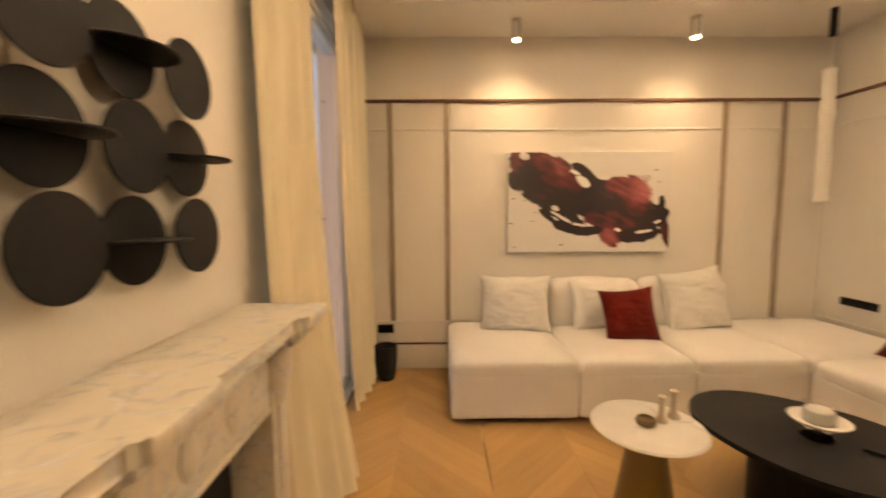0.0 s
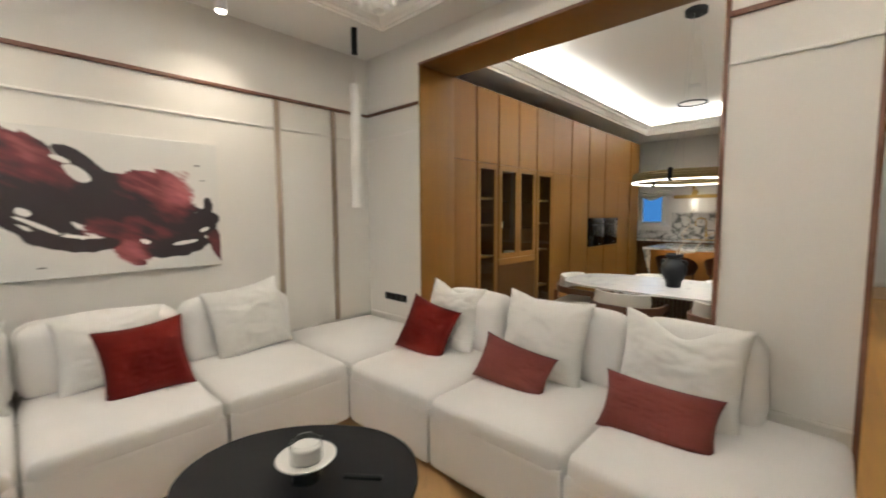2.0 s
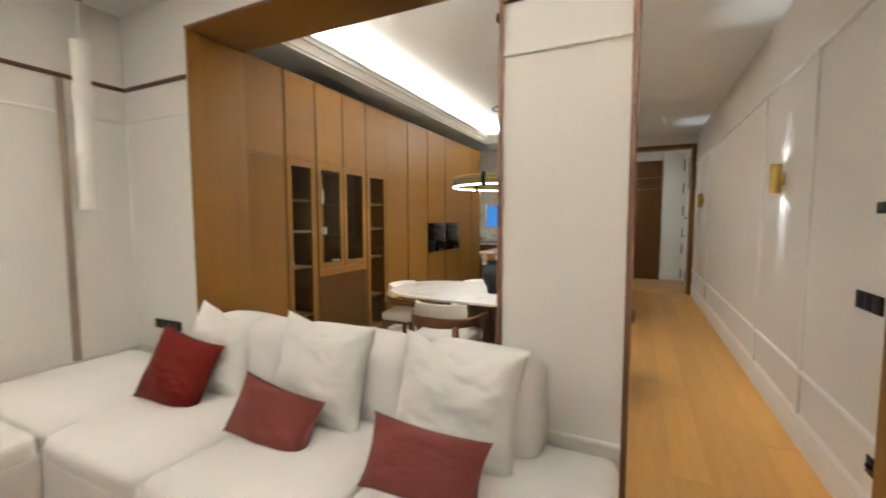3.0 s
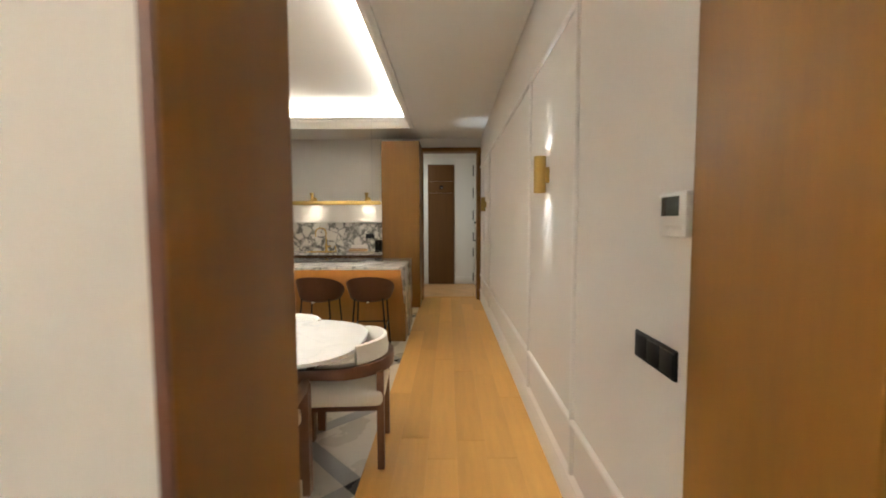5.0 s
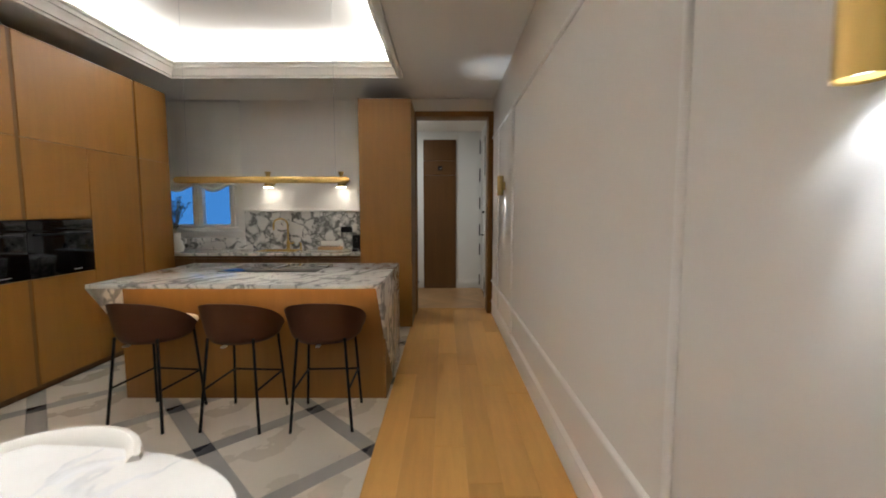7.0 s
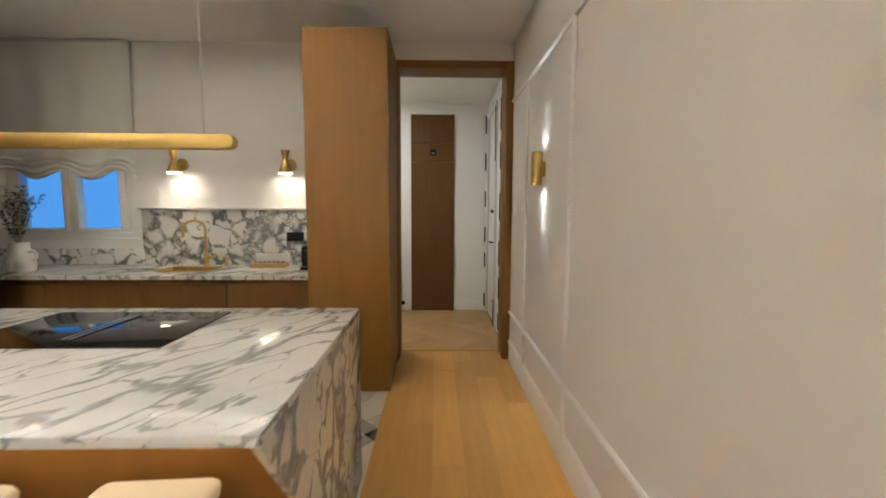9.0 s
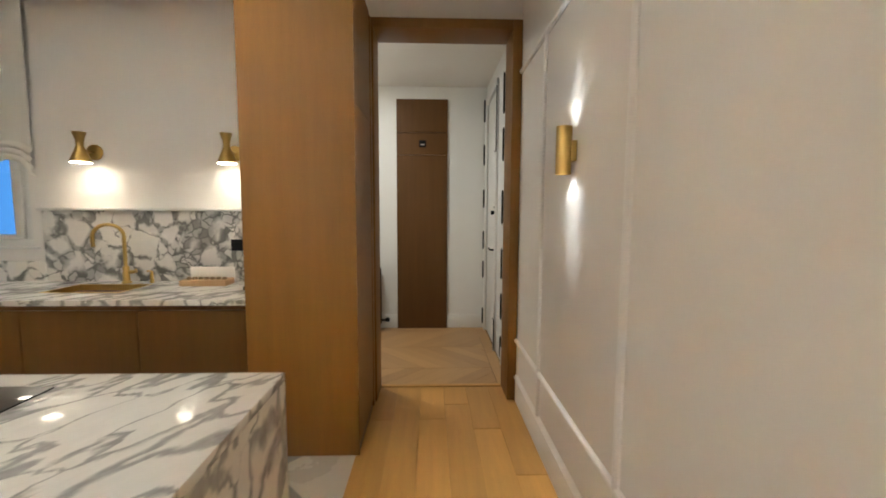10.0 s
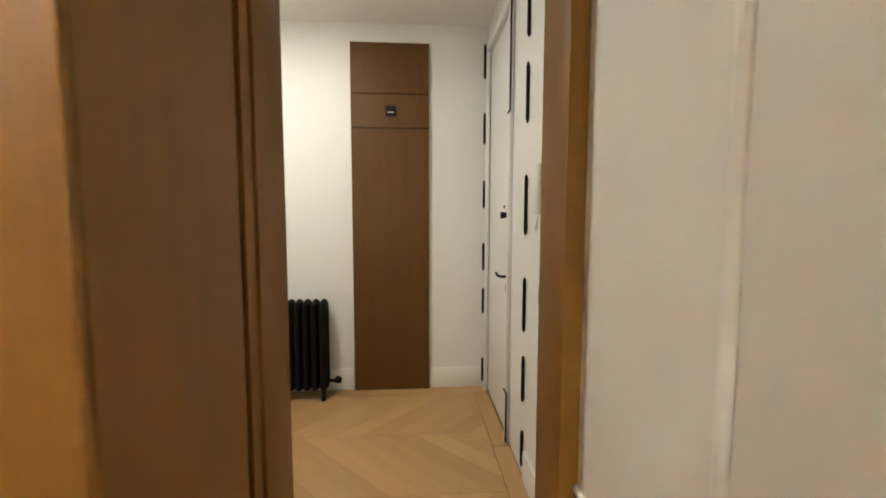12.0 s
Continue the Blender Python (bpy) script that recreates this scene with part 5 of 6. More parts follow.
for i in range(3):
    part("button", B(4.46 + i * 0.03, SOUTH + 0.021, 1.395, 4.482 + i * 0.03, SOUTH + 0.024, 1.405, 0.001), PLASTIC, th)
so = thing("socket", (4.47, SOUTH, 0.30), "black power socket low on the corridor wall", "socket")
part("plate", B(4.44, SOUTH, 0.305, 4.525, SOUTH + 0.010, 0.385, 0.003), BLACK, so)
part("insert", lathe(bmesh.new(), [(0.02, 0.34), (0.022, 0.345), (0.022, 0.352)], 4.483, SOUTH + 0.006, 16), GLOSS, so)

# ---- kitchen ----
def island():
    t = thing("kitchen_island", (8.6, 2.07, 0), "oak kitchen island with a veined marble top and slanted ends", "island")
    x0, x1, y0, y1, z = 7.948, 9.152, 1.114, 3.09, 0.92
    part("worktop", B(x0, y0, z - 0.028, x1, y1, z, 0.0025), ARAB_TOP, t)
    for a, b in ((y0, y0 + 0.022), (y1 - 0.022, y1)):
        part("end_panel", prism(bmesh.new(), [(x0, z - 0.0285), (x1, z - 0.0285), (x1, 0.0), (8.63, 0.0)], "y", a, b, 0.0015), ARAB_END, t)
    part("front_panel", B(8.232, y0 + 0.023, 0.0, 8.255, y1 - 0.023, z - 0.030, 0.001), OAK, t)
    part("body", B(8.256, y0 + 0.023, 0.0, 9.13, y1 - 0.023, z - 0.030), OAK, t)
    for a, b in ((y0 + 0.003, y0 + 0.0228), (y1 - 0.0228, y1 - 0.003)):
        part("side_panel", prism(bmesh.new(), [(8.232, 0.0), (8.628, 0.0), (8.232, 0.46)], "y", a, b), OAK, t)
    part("light_strip", B(8.14, y0 + 0.03, z - 0.034, 8.155, y1 - 0.03, z - 0.0285), STRIP, t, "warm light strip under the worktop")


island()
hob = thing("hob", (8.79, 2.10, 0.92), "black glass induction hob with a central extractor slot", "hob")
part("glass_plate", B(8.53, 1.72, 0.9202, 9.05, 2.53, 0.926, 0.002), GLOSS, hob)
part("extractor_slot", B(8.60, 2.095, 0.9262, 8.98, 2.155, 0.929, 0.001), BLACK, hob)
for i in range(2):
    part("slot_rib", B(8.61, 2.108 + i * 0.026, 0.929, 8.97, 2.115 + i * 0.026, 0.931), STEEL, hob)

bar = thing("bar_pendant", (8.60, 2.16, 1.64), "long brushed brass bar pendant over the island", "pendant lamp")
out = []
r, zc = 0.026, 1.667
for i in range(13):
    a = radians(-90 + 15 * i)
    out.append((2.872 - r + r * math.cos(a), zc + r * math.sin(a)))
for i in range(13):
    a = radians(90 + 15 * i)
    out.append((1.448 + r + r * math.cos(a), zc + r * math.sin(a)))
part("bar", prism(bmesh.new(), out, "x", 8.58, 8.62, 0.002), BRASS, bar)
for y in (1.56, 2.76):
    part("wire", tube(bmesh.new(), [(8.60, y, 1.69), (8.60, y, DIN_H + 0.30)], 0.0015, 5), STEEL, bar)


def bar_stool():
    """Faces +x; origin on the floor."""
    t = thing("bar_stool", (0, 0, 0), "bar stool with a brown leather tub shell on thin black legs", "stool", "bar stools at the island")
    n, rows_ = 30, 9

    def tub(d0, d1, lift, low, material, name, label):
        bm = bmesh.new()
        inner, outer = [], []
        for d, store in ((d0, outer), (d1, inner)):
            for j in range(rows_ + 1):
                v = j / rows_
                row = []
                for i in range(n + 1):
                    u = 2 * i / n - 1
                    a = radians(180 + 106 * u)
                    top = 0.842 + lift - 0.185 * abs(u) ** 2.2
                    zz = low + (top - low) * v
                    k = (zz - 0.565) / (top - 0.565)
                    r = (0.215 + 0.045 * k) - d - (0.02 * (1 - k / 0.2) ** 2 if k < 0.2 else 0)
                    row.append(bm.verts.new((0.95 * r * math.cos(a) + 0.01, 1.02 * r * math.sin(a), zz)))
                store.append(row)
        for s in (outer, inner):
            for p, q in zip(s, s[1:]):
                for i in range(n):
                    bm.faces.new((p[i], p[i + 1], q[i + 1], q[i]))
        for i in range(n):
            bm.faces.new((outer[-1][i], outer[-1][i + 1], inner[-1][i + 1], inner[-1][i]))
            bm.faces.new((outer[0][i], outer[0][i + 1], inner[0][i + 1], inner[0][i]))
        for j in range(rows_):
            for i in (0, n):
                bm.faces.new((outer[j][i], outer[j + 1][i], inner[j + 1][i], inner[j][i]))
        part(name, bm, material, t, label, smooth=60)

    tub(0.0, 0.014, 0.0, 0.565, LEATHER, "shell", "brown leather shell")
    tub(0.0145, 0.036, -0.006, 0.62, CREAM, "lining", "cream padded lining")
    part("seat", soft_box(bmesh.new(), -0.130, -0.165, 0.608, 0.232, 0.165, 0.674, 0.032, 0.014, 0.002, 8), CREAM, t, "cream seat pad")
    part("seat_base", lathe(bmesh.new(), [(0.13, 0.553), (0.16, 0.56), (0.165, 0.60)], 0.0, 0.0, 32), LEATHER, t)
    tops = [(-0.15, -0.15), (-0.15, 0.15), (0.16, -0.16), (0.16, 0.16)]
    feet = [(-0.205, -0.195), (-0.205, 0.195), (0.20, -0.195), (0.20, 0.195)]
    for a, b in zip(tops, feet):
        part("leg", tube(bmesh.new(), [(a[0], a[1], 0.60), (b[0], b[1], 0.0)], 0.0095, 8), IRON, t)
    h = 0.27
    k = (0.60 - h) / 0.60
    c = [(a[0] + (b[0] - a[0]) * k, a[1] + (b[1] - a[1]) * k, h) for a, b in zip(tops, feet)]
    for i, j in ((0, 2), (1, 3), (2, 3)):
        part("foot_rail", tube(bmesh.new(), [c[i], c[j]], 0.0075, 8), IRON, t)
    part("tag", B(-0.238, -0.012, 0.566, -0.205, 0.012, 0.576), STEEL, t)
    return t


st = bar_stool()
st.matrix_basis = pose(7.95, 1.475, 0, 0, 0, 3)
copy_thing(st, pose(7.94, 2.035, 0, 0, 0, -3))
copy_thing(st, pose(7.95, 2.64, 0, 0, 0, -6))

tall = thing("tall_cabinet", (10.5, 1.41, 0), "tall stained oak cabinet beside the hall doorway", "cabinet")
part("body", B(10.204, 1.098, 0.0, KIT, 1.694, 2.74), OAK, tall)
part("front_panel", B(10.182, 1.073, 0.0, 10.203, 1.698, 2.745, 0.0015, 1), OAK, tall)
part("door", B(10.205, 1.073, 0.065, 10.755, 1.097, 2.005, 0.0015, 1), OAK, tall)
part("door", B(10.205, 1.073, 2.009, 10.755, 1.097, 2.745, 0.0015, 1), OAK, tall)
part("groove_profile", B(10.757, 1.086, 0.0, 10.795, 1.097, 2.74), OAK_SHADE, tall)
part("filler", B(10.797, 1.073, 0.0, 10.866, 1.097, 2.745, 0.0015, 1), OAK, tall)
part("plinth", B(10.205, 1.079, 0.0, 10.755, 1.097, 0.063), OAK_DARK, tall)

KY0, KY1, KX = 1.700, 4.858, 10.275
for a, b in ((KY0, 2.378), (2.382, 3.05), (3.054, 3.80), (3.804, KY1)):
    u = thing("base_cabinet", (10.6, (a + b) / 2, 0), "stained oak kitchen base unit with a plain drawer front", "cabinet", "kitchen base units")
    part("body", B(KX + 0.045, a, 0.10, KIT - 0.002, b, 0.868), OAK_SHADE, u)
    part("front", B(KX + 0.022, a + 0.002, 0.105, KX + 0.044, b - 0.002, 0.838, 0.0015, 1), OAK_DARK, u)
    part("plinth", B(KX + 0.09, a, 0.0, KIT - 0.01, b, 0.10), BLACK, u)
sx0, sx1, sy0, sy1 = 10.50, 10.80, 2.62, 3.12
wt = bmesh.new()
rim = [(KX, KY0), (KIT, KY0), (KIT, KY1), (KX, KY1)]
cut = [(sx0, sy0), (sx1, sy0), (sx1, sy1), (sx0, sy1)]
vs = {(k, z, i): wt.verts.new((p[0], p[1], z)) for k, ring in (("o", rim), ("i", cut)) for z in (0.872, 0.905) for i, p in enumerate(ring)}
for i in range(4):
    k = (i + 1) % 4
    for z in (0.872, 0.905):
        wt.faces.new((vs["o", z, i], vs["o", z, k], vs["i", z, k], vs["i", z, i]))
    for r in "oi":
        wt.faces.new((vs[r, 0.872, i], vs[r, 0.872, k], vs[r, 0.905, k], vs[r, 0.905, i]))
solo("worktop", wt, ARAB_TOP, "veined marble kitchen worktop with a cut-out sink", "worktop", smooth=None)
spl = thing("splashback", (KIT - 0.01, 2.9, 0.906), "veined marble splashback stepping down under the window", "splashback")
part("panel", B(KIT - 0.022, KY0, 0.906, KIT - 0.001, 3.455, 1.42, 0.002), ARAB, spl)
part("panel", B(KIT - 0.022, 3.456, 0.906, KIT - 0.001, KY1, 1.055, 0.002), ARAB, spl)
solo("splashback_ledge", B(KIT - 0.06, KY0, 1.421, KIT - 0.001, 3.46, 1.441, 0.003), CERAMIC, "thin pale stone ledge on the splashback", "ledge")
sn = bmesh.new()
for q in ((sx0, sy0, 0.72, sx1, sy1, 0.73), (sx0, sy0, 0.73, sx0 + 0.012, sy1, 0.907), (sx1 - 0.012, sy0, 0.73, sx1, sy1, 0.907), (sx0 + 0.012, sy0, 0.73, sx1 - 0.012, sy0 + 0.012, 0.907), (sx0 + 0.012, sy1 - 0.012, 0.73, sx1 - 0.012, sy1, 0.907)):
    box(sn, *q)
solo("sink", sn, BRASS, "brushed brass sink set in the worktop", "sink", smooth=None)
tp = thing("tap", (10.85, 2.83, 0.905), "brass swan-neck kitchen tap with a side lever", "tap")
part("base", lathe(bmesh.new(), [(0.030, 0.905), (0.030, 0.915), (0.022, 0.925), (0.021, 1.02), (0.016, 1.03)], 10.85, 2.83, 20), BRASS, tp)
neck = [(10.85, 2.83, 1.02), (10.85, 2.83, 1.24)] + [(10.85 - 0.03 + 0.03 * math.cos(radians(a)), 2.83 + 0.085 - 0.085 * math.cos(radians(a)), 1.24 + 0.085 * math.sin(radians(a))) for a in range(15, 181, 15)] + [(10.79, 3.0, 1.17)]
part("spout", tube(bmesh.new(), neck, 0.012, 10), BRASS, tp)
part("lever", tube(bmesh.new(), [(10.85, 2.81, 0.985), (10.85, 2.76, 0.99), (10.82, 2.74, 1.01)], [0.014, 0.011, 0.006], 8), BRASS, tp)
solo("soap_pump", tube(bmesh.new(), [(10.86, 2.66, 0.905), (10.86, 2.66, 0.99), (10.83, 2.67, 0.995)], [0.014, 0.009, 0.007], 10), BRASS, "small brass soap pump by the tap", "soap pump")
bx = thing("pod_box", (10.80, 2.22, 0.905), "open cardboard box of coffee pods on the worktop", "box")
part("tray", B(10.72, 2.075, 0.905, 10.86, 2.385, 0.945, 0.002), CARD, bx)
part("lid", B(10.86, 2.075, 0.905, 10.868, 2.385, 1.02, 0.002), PLASTIC, bx, "raised white lid")
for i in range(7):
    part("pod", lathe(bmesh.new(), [(0.016, 0.945), (0.018, 0.948), (0.012, 0.962)], 10.78, 2.105 + i * 0.041, 12), BRONZE, bx)
mc = thing("coffee_machine", (10.72, 1.83, 0.905), "small black capsule coffee machine in the corner", "coffee machine")
part("body", soft_box(bmesh.new(), 10.66, 1.800, 0.905, 10.88, 1.910, 1.11, 0.03, 0, 0, 6), BLACK, mc)
part("spout", B(10.62, 1.835, 1.02, 10.68, 1.875, 1.07, 0.008), BLACK, mc)
part("drip_tray", B(10.58, 1.820, 0.905, 10.67, 1.890, 0.93, 0.005), BLACK, mc)
ks = thing("socket", (KIT - 0.03, 2.04, 1.13), "black double socket on the marble splashback", "socket")
part("plate", B(KIT - 0.032, 1.958, 1.132, KIT - 0.0225, 2.120, 1.215, 0.003), BLACK, ks)


def swivel_sconce(y):
    t = thing("wall_lamp", (KIT, y, 1.83), "hourglass brass wall lamp lit downwards", "wall lamp", "kitchen wall lamps")
    bm = lathe(bmesh.new(), [(0.055, 0.0), (0.055, 0.014), (0.048, 0.018)], 0, 0, 28)
    bmesh.ops.rotate(bm, cent=(0, 0, 0), matrix=Matrix.Rotation(radians(-90), 3, "Y"), verts=bm.verts)
    bmesh.ops.translate(bm, vec=(KIT, y, 1.835), verts=bm.verts)
    part("backplate", bm, BRASS, t)
    part("arm", tube(bmesh.new(), [(KIT - 0.015, y, 1.835), (KIT - 0.11, y, 1.835)], 0.009, 10), BRASS, t)
    part("shade", lathe(bmesh.new(), [(0.066, 1.752), (0.064, 1.752), (0.030, 1.84), (0.022, 1.865), (0.024, 1.90), (0.040, 1.955), (0.042, 1.955)], KIT - 0.13, y, 32), BRASS, t, "hourglass brass shade")
    part("bulb", lathe(bmesh.new(), [(0.058, 1.747), (0.058, 1.751)], KIT - 0.13, y, 24), BULB, t, "glowing disc")


swivel_sconce(3.062)
swivel_sconce(2.072)


def roman_blind():
    bm = bmesh.new()
    y0, y1, z0, z1 = 3.46, 4.64, 1.735, 2.915
    nu, nz = 60, 75
    rows_ = []
    for k in range(nz + 1):
        t = k / nz
        row = []
        for i in range(nu + 1):
            u = i / nu
            sag = (0.042 * math.cos(2 * math.pi * (y0 + (y1 - y0) * u - 4.11) / 0.49) - 0.05 * max(0, 1 - u / 0.05)) * max(0, (t - 0.75) / 0.25)
            z = z1 + (z0 - z1) * t + sag
            fold = 0.030 * abs(math.sin(math.pi * (t - 0.88) / 0.04)) if t > 0.88 else 0
            x = KIT - 0.035 - fold - 0.012 * (1 + math.sin(2 * math.pi * (u * 3.2 + 0.15 * math.sin(4 * t)))) * (0.4 + 0.6 * t)
            row.append(bm.verts.new((x, y0 + (y1 - y0) * u, z)))
        rows_.append(row)
    for r, s in zip(rows_, rows_[1:]):
        for i in range(nu):
            bm.faces.new((r[i], r[i + 1], s[i + 1], s[i]))
    bmesh.ops.recalc_face_normals(bm, faces=bm.faces)
    bmesh.ops.solidify(bm, geom=bm.faces, thickness=0.004)
    t = thing("roman_blind", (KIT - 0.04, 4.05, 1.75), "half-lowered cream fabric blind gathered at the hem", "blind")
    part("fabric", bm, BLIND, t, smooth=70)
    part("head_rail", B(KIT - 0.05, y0, 2.90, KIT - 0.001, y1, 2.925, 0.003), PLASTIC, t)


roman_blind()


def plant():
    t = thing("potted_branches", (10.47, 4.14, 0.905), "white jug with grey-green leafy stems on the worktop", "plant")
    part("jug", lathe(bmesh.new(), [(0.075, 0.905), (0.095, 0.92), (0.10, 1.0), (0.075, 1.07), (0.062, 1.12), (0.07, 1.15), (0.06, 1.15), (0.05, 1.05)], 10.47, 4.14, 28), CERAMIC, t)
    part("handle", tube(bmesh.new(), [(10.47, 4.05, 1.0), (10.47, 4.01, 1.02), (10.47, 4.005, 1.06), (10.47, 4.03, 1.08), (10.47, 4.075, 1.065)], 0.011, 8), CERAMIC, t)
    rnd = random.Random(5)
    leaves = bmesh.new()
    for k in range(24):
        a, lean = rnd.uniform(0, 6.28), rnd.uniform(0.04, 0.24)
        h = rnd.uniform(0.28, 0.52)
        p0 = Vector((10.47, 4.14, 1.10))
        p1 = p0 + Vector((lean * 0.5 * math.cos(a), lean * math.sin(a), h))
        pm = (p0 + p1) / 2 + Vector((0, 0, 0.06))
        part("stem", tube(bmesh.new(), [p0, pm, p1], 0.0025, 5), BRANCH, t)
        for i in range(30):
            f = 0.2 + 0.8 * i / 30
            c = p0.lerp(pm, f * 2) if f < 0.5 else pm.lerp(p1, f * 2 - 1)
            d = Vector((rnd.uniform(-1, 1), rnd.uniform(-1, 1), rnd.uniform(-0.3, 0.8))).normalized()
            s = d.cross(Vector((0.3, 0.2, 1))).normalized()
            L = rnd.uniform(0.02, 0.04)
            v = [leaves.verts.new(c + q) for q in (Vector((0, 0, 0)), d * L * 0.5 + s * L * 0.28, d * L, d * L * 0.5 - s * L * 0.28)]
            leaves.faces.new(v)
    tagged(part("leaves", leaves, LEAF, t), kind="stuff")


plant()

# ---- entrance hall ----
pd = thing("panel_door", (HALL - 0.012, 0.76, 0), "tall flush oak panel with a small black control square", "panel")
for z0, z1 in ((0.0, 2.088), (2.092, 2.348), (2.352, 2.73)):
    part("panel", B(HALL - 0.030, 0.462, z0, HALL - 0.001, 1.062, z1, 0.0015, 1), OAK_DARK, pd)
part("control_plate", B(HALL - 0.040, 0.715, 2.178, HALL - 0.0305, 0.797, 2.258, 0.003), BLACK, pd, "black control square")
part("marks", B(HALL - 0.0415, 0.73, 2.205, HALL - 0.0402, 0.782, 2.211), PLASTIC, pd)


def radiator():
    t = thing("radiator", (HALL - 0.14, 1.60, 0), "black cast-iron column radiator on feet", "radiator")
    n = 10
    for i in range(n):
        y = 1.275 + i * 0.062
        for x in (HALL - 0.20, HALL - 0.13, HALL - 0.06):
            part("column", tube(bmesh.new(), [(x, y, 0.10), (x, y, 0.72)], 0.0235, 8), IRON, t)
        part("cap", lathe(bmesh.new(), [(0.026, 0.70), (0.031, 0.725), (0.026, 0.752), (0.010, 0.772)], HALL - 0.13, y, 12, 3.1, 1.0), IRON, t)
        part("foot_cap", lathe(bmesh.new(), [(0.02, 0.075), (0.030, 0.09), (0.028, 0.12)], HALL - 0.13, y, 12, 3.1, 1.0), IRON, t)
    for y in (1.275, 1.275 + (n - 1) * 0.062):
        part("foot", tube(bmesh.new(), [(HALL - 0.18, y, 0.1), (HALL - 0.19, y, 0.05), (HALL - 0.20, y, 0.0)], [0.022, 0.014, 0.020], 8), IRON, t)
    part("valve", tube(bmesh.new(), [(HALL - 0.13, 1.25, 0.13), (HALL - 0.13, 1.19, 0.13)], [0.014, 0.014], 8), IRON, t)
    part("knob", lathe(bmesh.new(), [(0.015, 0.11), (0.028, 0.12), (0.028, 0.15), (0.015, 0.16)], HALL - 0.13, 1.175, 16), IRON, t)


radiator()
ed = thing("door_2", (12.36, -0.03, 0), "white security front door with black bolts and lever handle, closed", "door", kind="structure")
part("leaf", B(11.983, -0.06, 0.004, 12.737, -0.012, 2.655, 0.004), HALLW, ed)
part("moulding", B(11.955, -0.004, 0.0, 11.995, 0.022, 2.70, 0.005), HALLW, ed)
part("moulding", B(12.715, -0.004, 0.0, 12.76, 0.022, 2.70, 0.005), HALLW, ed)
part("moulding", B(11.955, -0.004, 2.655, 12.76, 0.022, 2.72, 0.005), HALLW, ed)
part("rosette", B(12.005, -0.013, 1.375, 12.05, 0.004, 1.455, 0.004), IRON, ed)
part("knob", tube(bmesh.new(), [(12.028, -0.01, 1.415), (12.028, 0.05, 1.415)], [0.012, 0.022], 12), IRON, ed)
part("handle", tube(bmesh.new(), [(12.03, -0.012, 1.036), (12.03, 0.045, 1.036), (12.06, 0.055, 1.036), (12.15, 0.05, 1.042)], 0.009, 8), IRON, ed)
part("keyhole", B(12.01, -0.013, 0.935, 12.05, 0.012, 0.985, 0.004), IRON, ed)
part("spyhole", tube(bmesh.new(), [(12.20, -0.012, 1.47), (12.20, -0.004, 1.47)], 0.010, 10), IRON, ed)
for z0, z1 in ((2.46, 2.72), (1.965, 2.21), (1.47, 1.69), (0.98, 1.20), (0.63, 0.84), (0.07, 0.27)):
    part("hinge_bar", tube(bmesh.new(), [(12.752, 0.032, z0), (12.752, 0.032, z0 + 0.02), (12.752, 0.032, z1 - 0.02), (12.752, 0.032, z1)], [0.004, 0.010, 0.010, 0.004], 8), IRON, ed)
for z0, z1 in ((2.02, 2.98), (0.02, 0.33)):
    z1 = min(z1, 2.64)
    part("bolt_rod", tube(bmesh.new(), [(11.94, 0.022, z0), (11.94, 0.022, z1)], 0.006, 8), IRON, ed)
    part("bolt_grip", tube(bmesh.new(), [(11.94, 0.022, z0 if z0 > 1 else z1), (12.0, 0.022, z0 if z0 > 1 else z1)], 0.006, 8), IRON, ed)
for z0, z1 in ((2.30, 2.66), (1.88, 2.18), (1.31, 1.62), (0.80, 1.09), (0.42, 0.67), (0.06, 0.26)):
    part("hinge_bar", tube(bmesh.new(), [(11.63, 0.006, z0), (11.63, 0.006, z0 + 0.02), (11.63, 0.006, z1 - 0.02), (11.63, 0.006, z1)], [0.004, 0.009, 0.009, 0.004], 8), IRON, ed)
ic = thing("intercom", (11.36, -0.005, 1.42), "white wall intercom handset", "intercom")
part("handset", B(11.33, -0.004, 1.42, 11.39, 0.035, 1.64, 0.008), PLASTIC, ic)
part("cord", tube(bmesh.new(), [(11.36, 0.02, 1.42), (11.37, 0.03, 1.36), (11.40, 0.02, 1.34), (11.41, 0.01, 1.40)], 0.004, 6), PLASTIC, ic)
hs = thing("switch", (11.33, -0.005, 1.0), "black light switch on the hall wall", "switch")
part("plate", B(11.29, -0.004, 1.0, 11.37, 0.012, 1.08, 0.003), BLACK, hs)
# made-up body for the hall fill, kept where the camera never sees it
lf = thing("hall_ceiling_lamp", (11.7, 1.6, 2.86), "flat round white lamp body added out of view on the hall ceiling", "ceiling lamp")
part("body", lathe(bmesh.new(), [(0.16, 2.865), (0.18, 2.868), (0.18, 2.88)], 11.7, 1.6, 32), PLASTIC, lf)

# ---- floors ----
sub = fixed("floor", B(WEST - 0.3, -1.9, -0.08, EAST + 0.4, NORTH, -0.006), JOINT, "oak chevron living room floor", "floor", smooth=None)
sub2 = fixed("floor_corridor", B(EAST + 0.4, SOUTH - 0.1, -0.08, 11.13, TILE_Y, -0.006), JOINT, "wide oak plank corridor floor", "floor", smooth=None)
sub3 = fixed("floor_tiles", B(EAST + 0.4, TILE_Y, -0.08, 11.0, 4.95, -0.006), GROUT, "pale stone tile floor with grey bands and dark squares", "floor", smooth=None)
sub4 = fixed("floor_hall", B(11.13, -0.2, -0.08, HALL, 3.0, -0.006), JOINT, "oak chevron hall floor", "floor", smooth=None)


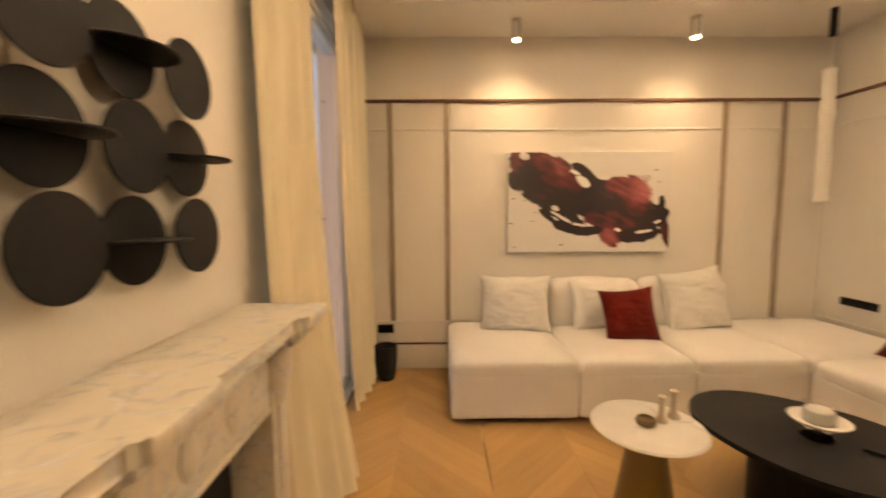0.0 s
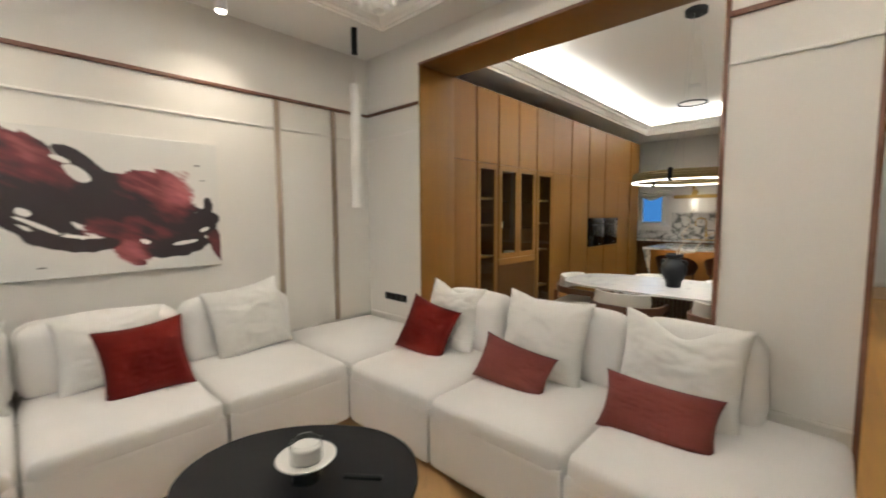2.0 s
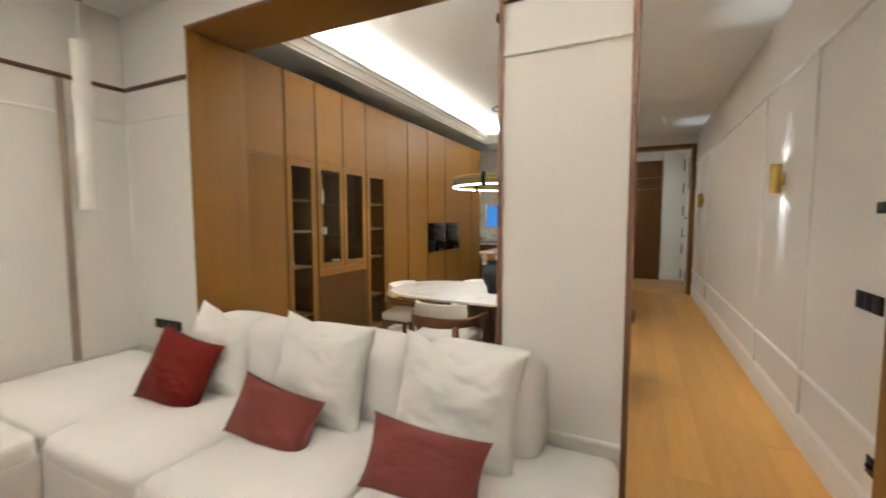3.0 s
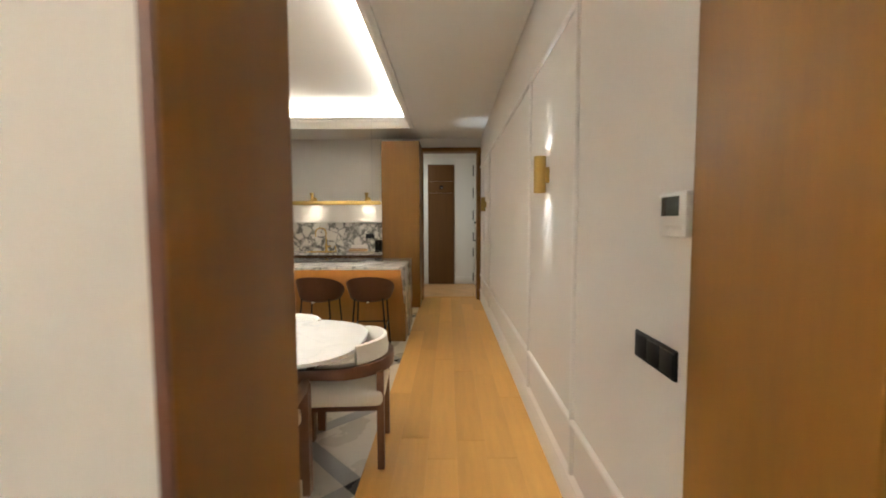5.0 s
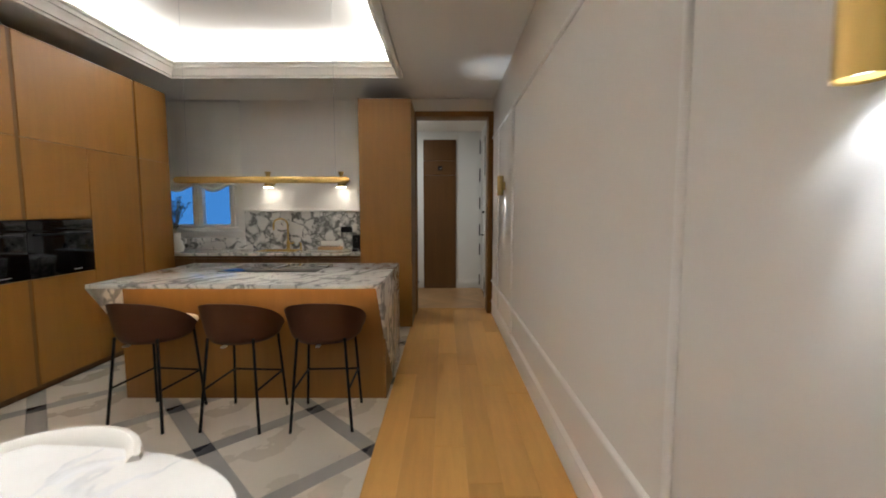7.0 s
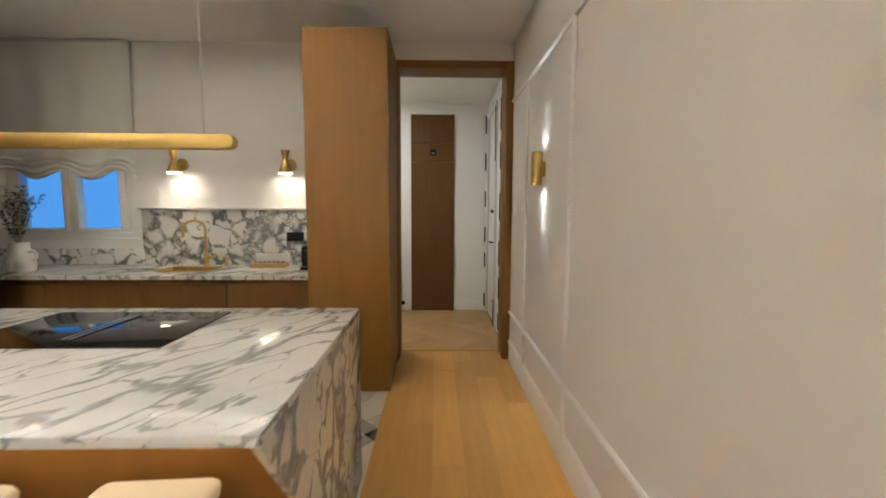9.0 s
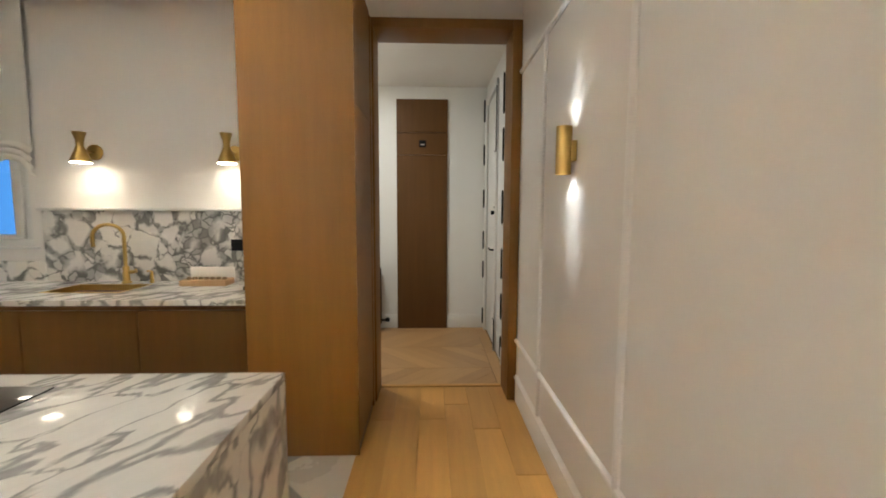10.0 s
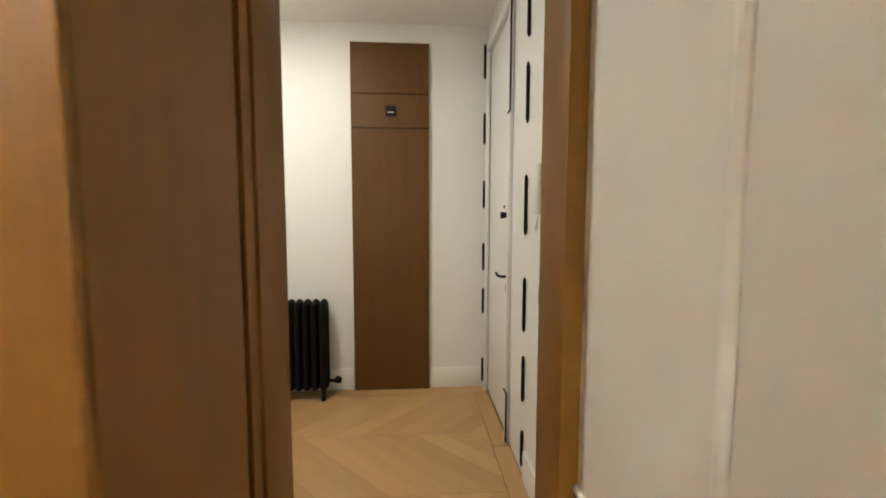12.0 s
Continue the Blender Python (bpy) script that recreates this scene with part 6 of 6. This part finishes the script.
def clip(poly, x0, y0, x1, y1):
    for axis, lim, sgn in ((0, x0, 1), (0, x1, -1), (1, y0, 1), (1, y1, -1)):
        res = []
        for i, p in enumerate(poly):
            q = poly[(i + 1) % len(poly)]
            a, b = sgn * (p[axis] - lim), sgn * (q[axis] - lim)
            if a >= 0:
                res.append(p)
            if (a >= 0) != (b >= 0):
                f = a / (a - b)
                res.append((p[0] + f * (q[0] - p[0]), p[1] + f * (q[1] - p[1])))
        poly = res
        if len(poly) < 3:
            return []
    area = 0.5 * abs(sum(p[0] * q[1] - q[0] * p[1] for p, q in zip(poly, poly[1:] + poly[:1])))
    return poly if area > 2e-4 else []


def slab(name, poly, material, parent, turn=0.0):
    """One floor piece: its own mesh, with its grain along local x."""
    cx, cy = sum(p[0] for p in poly) / len(poly), sum(p[1] for p in poly) / len(poly)
    c, s = math.cos(-turn), math.sin(-turn)
    flat = [((p[0] - cx) * c - (p[1] - cy) * s, (p[0] - cx) * s + (p[1] - cy) * c) for p in poly]
    k = len(flat)
    inset = 0.0012
    verts, ring = [], []
    for x, y in flat:
        r = math.hypot(x, y)
        f = max(0.0, 1 - inset / r)
        ring.append((x * f, y * f))
    verts = [(x, y, -0.007) for x, y in ring] + [(x, y, -0.001) for x, y in ring] + [(x * (1 - 0.0012 / max(0.01, math.hypot(x, y))), y * (1 - 0.0012 / max(0.01, math.hypot(x, y))), 0.0) for x, y in ring]
    area = sum(ring[i][0] * ring[(i + 1) % k][1] - ring[(i + 1) % k][0] * ring[i][1] for i in range(k))
    faces = []
    for lv in (0, 1):
        for i in range(k):
            f = [lv * k + i, lv * k + (i + 1) % k, (lv + 1) * k + (i + 1) % k, (lv + 1) * k + i]
            faces.append(f if area > 0 else f[::-1])
    t = list(range(2 * k, 3 * k))
    faces.append(t if area > 0 else t[::-1])
    me = bpy.data.meshes.new(name)
    me.from_pydata(verts, [], faces)
    me.materials.append(material)
    ob = new(name, me)
    ob.parent = parent
    ob.matrix_basis = pose(cx, cy, 0, 0, 0, math.degrees(turn))
    return ob


rnd = random.Random(3)
wp = 0.181
y = SOUTH
while y < TILE_Y - 0.01:
    x = EAST + 0.01 - rnd.uniform(0, 1.4)
    while x < 11.11:
        L = rnd.uniform(1.1, 2.0)
        p = clip([(x, y), (x + L, y), (x + L, y + wp), (x, y + wp)], EAST, SOUTH + 0.001, 11.11, TILE_Y)
        if p:
            slab("plank", p, PLANK, sub2)
        x += L
    y += wp


def chevron(parent, x0, y0, x1, y1, wide, board, ang, phase=0.0, first=0):
    """Columns along y of boards slanting up and down in turn."""
    tn = math.tan(radians(ang))
    rise, step = wide * tn, board / math.cos(radians(ang))
    k, x = first, x0 - phase
    while x < x1:
        s = 1 if k % 2 == 0 else -1
        y = y0 - 2 * rise
        while y < y1 + 2 * rise:
            a, b = (y, y + rise) if s > 0 else (y + rise, y)
            p = clip([(x, a), (x + wide, b), (x + wide, b + step), (x, a + step)], x0, y0, x1, y1)
            if p:
                slab("board", p, CHEV, parent, s * radians(ang))
            y += step
        x += wide
        k += 1


chevron(sub, WEST + 0.02, 1.15, EAST, NORTH - 0.02, 0.52, 0.115, 45, 0.1)
chevron(sub, WEST + 0.02, -1.8, EAST, 1.15, 0.52, 0.23, 45, 0.1)
chevron(sub4, 11.155, 0.105, HALL - 0.12, 2.85, 0.585, 0.125, 45, 0.225, 1)
# border boards along two walls of the hall
for k in range(3):
    slab("board", clip([(HALL - 0.118, 0.0 + 0.96 * k), (HALL - 0.001, 0.96 * k), (HALL - 0.001, 0.957 + 0.96 * k), (HALL - 0.118, 0.957 + 0.96 * k)], 11.1, 0.0, HALL, 2.85), CHEV, sub4, radians(90))
for a, b in ((11.155, 11.93), (11.933, HALL - 0.121)):
    slab("board", [(a, 0.0), (b, 0.0), (b, 0.102), (a, 0.102)], CHEV, sub4)

# tiles: pale squares set on edge, grey bands between them and dark squares at the crossings
pitch, band = 0.7085, 0.105
ox, oy = 7.055, 1.600
r2 = math.sqrt(0.5)
for i in range(-9, 10):
    for j in range(-9, 10):
        u, v = i * pitch, j * pitch
        h = band / 2

        def quad(a0, b0, a1, b1):
            pts = [(a0, b0), (a1, b0), (a1, b1), (a0, b1)]
            return clip([(ox + (p - q) * r2, oy + (p + q) * r2) for p, q in pts], EAST + 0.4, TILE_Y + 0.001, KIT, 4.85)
        for nm, q, m in (("dark_square", quad(u - h, v - h, u + h, v + h), STONE_DARK), ("grey_band", quad(u + h, v - h, u + pitch - h, v + h), STONE_GREY),
                         ("grey_band", quad(u - h, v + h, u + h, v + pitch - h), STONE_GREY), ("pale_tile", quad(u + h, v + h, u + pitch - h, v + pitch - h), STONE)):
            if q:
                slab(nm, q, m, sub3)
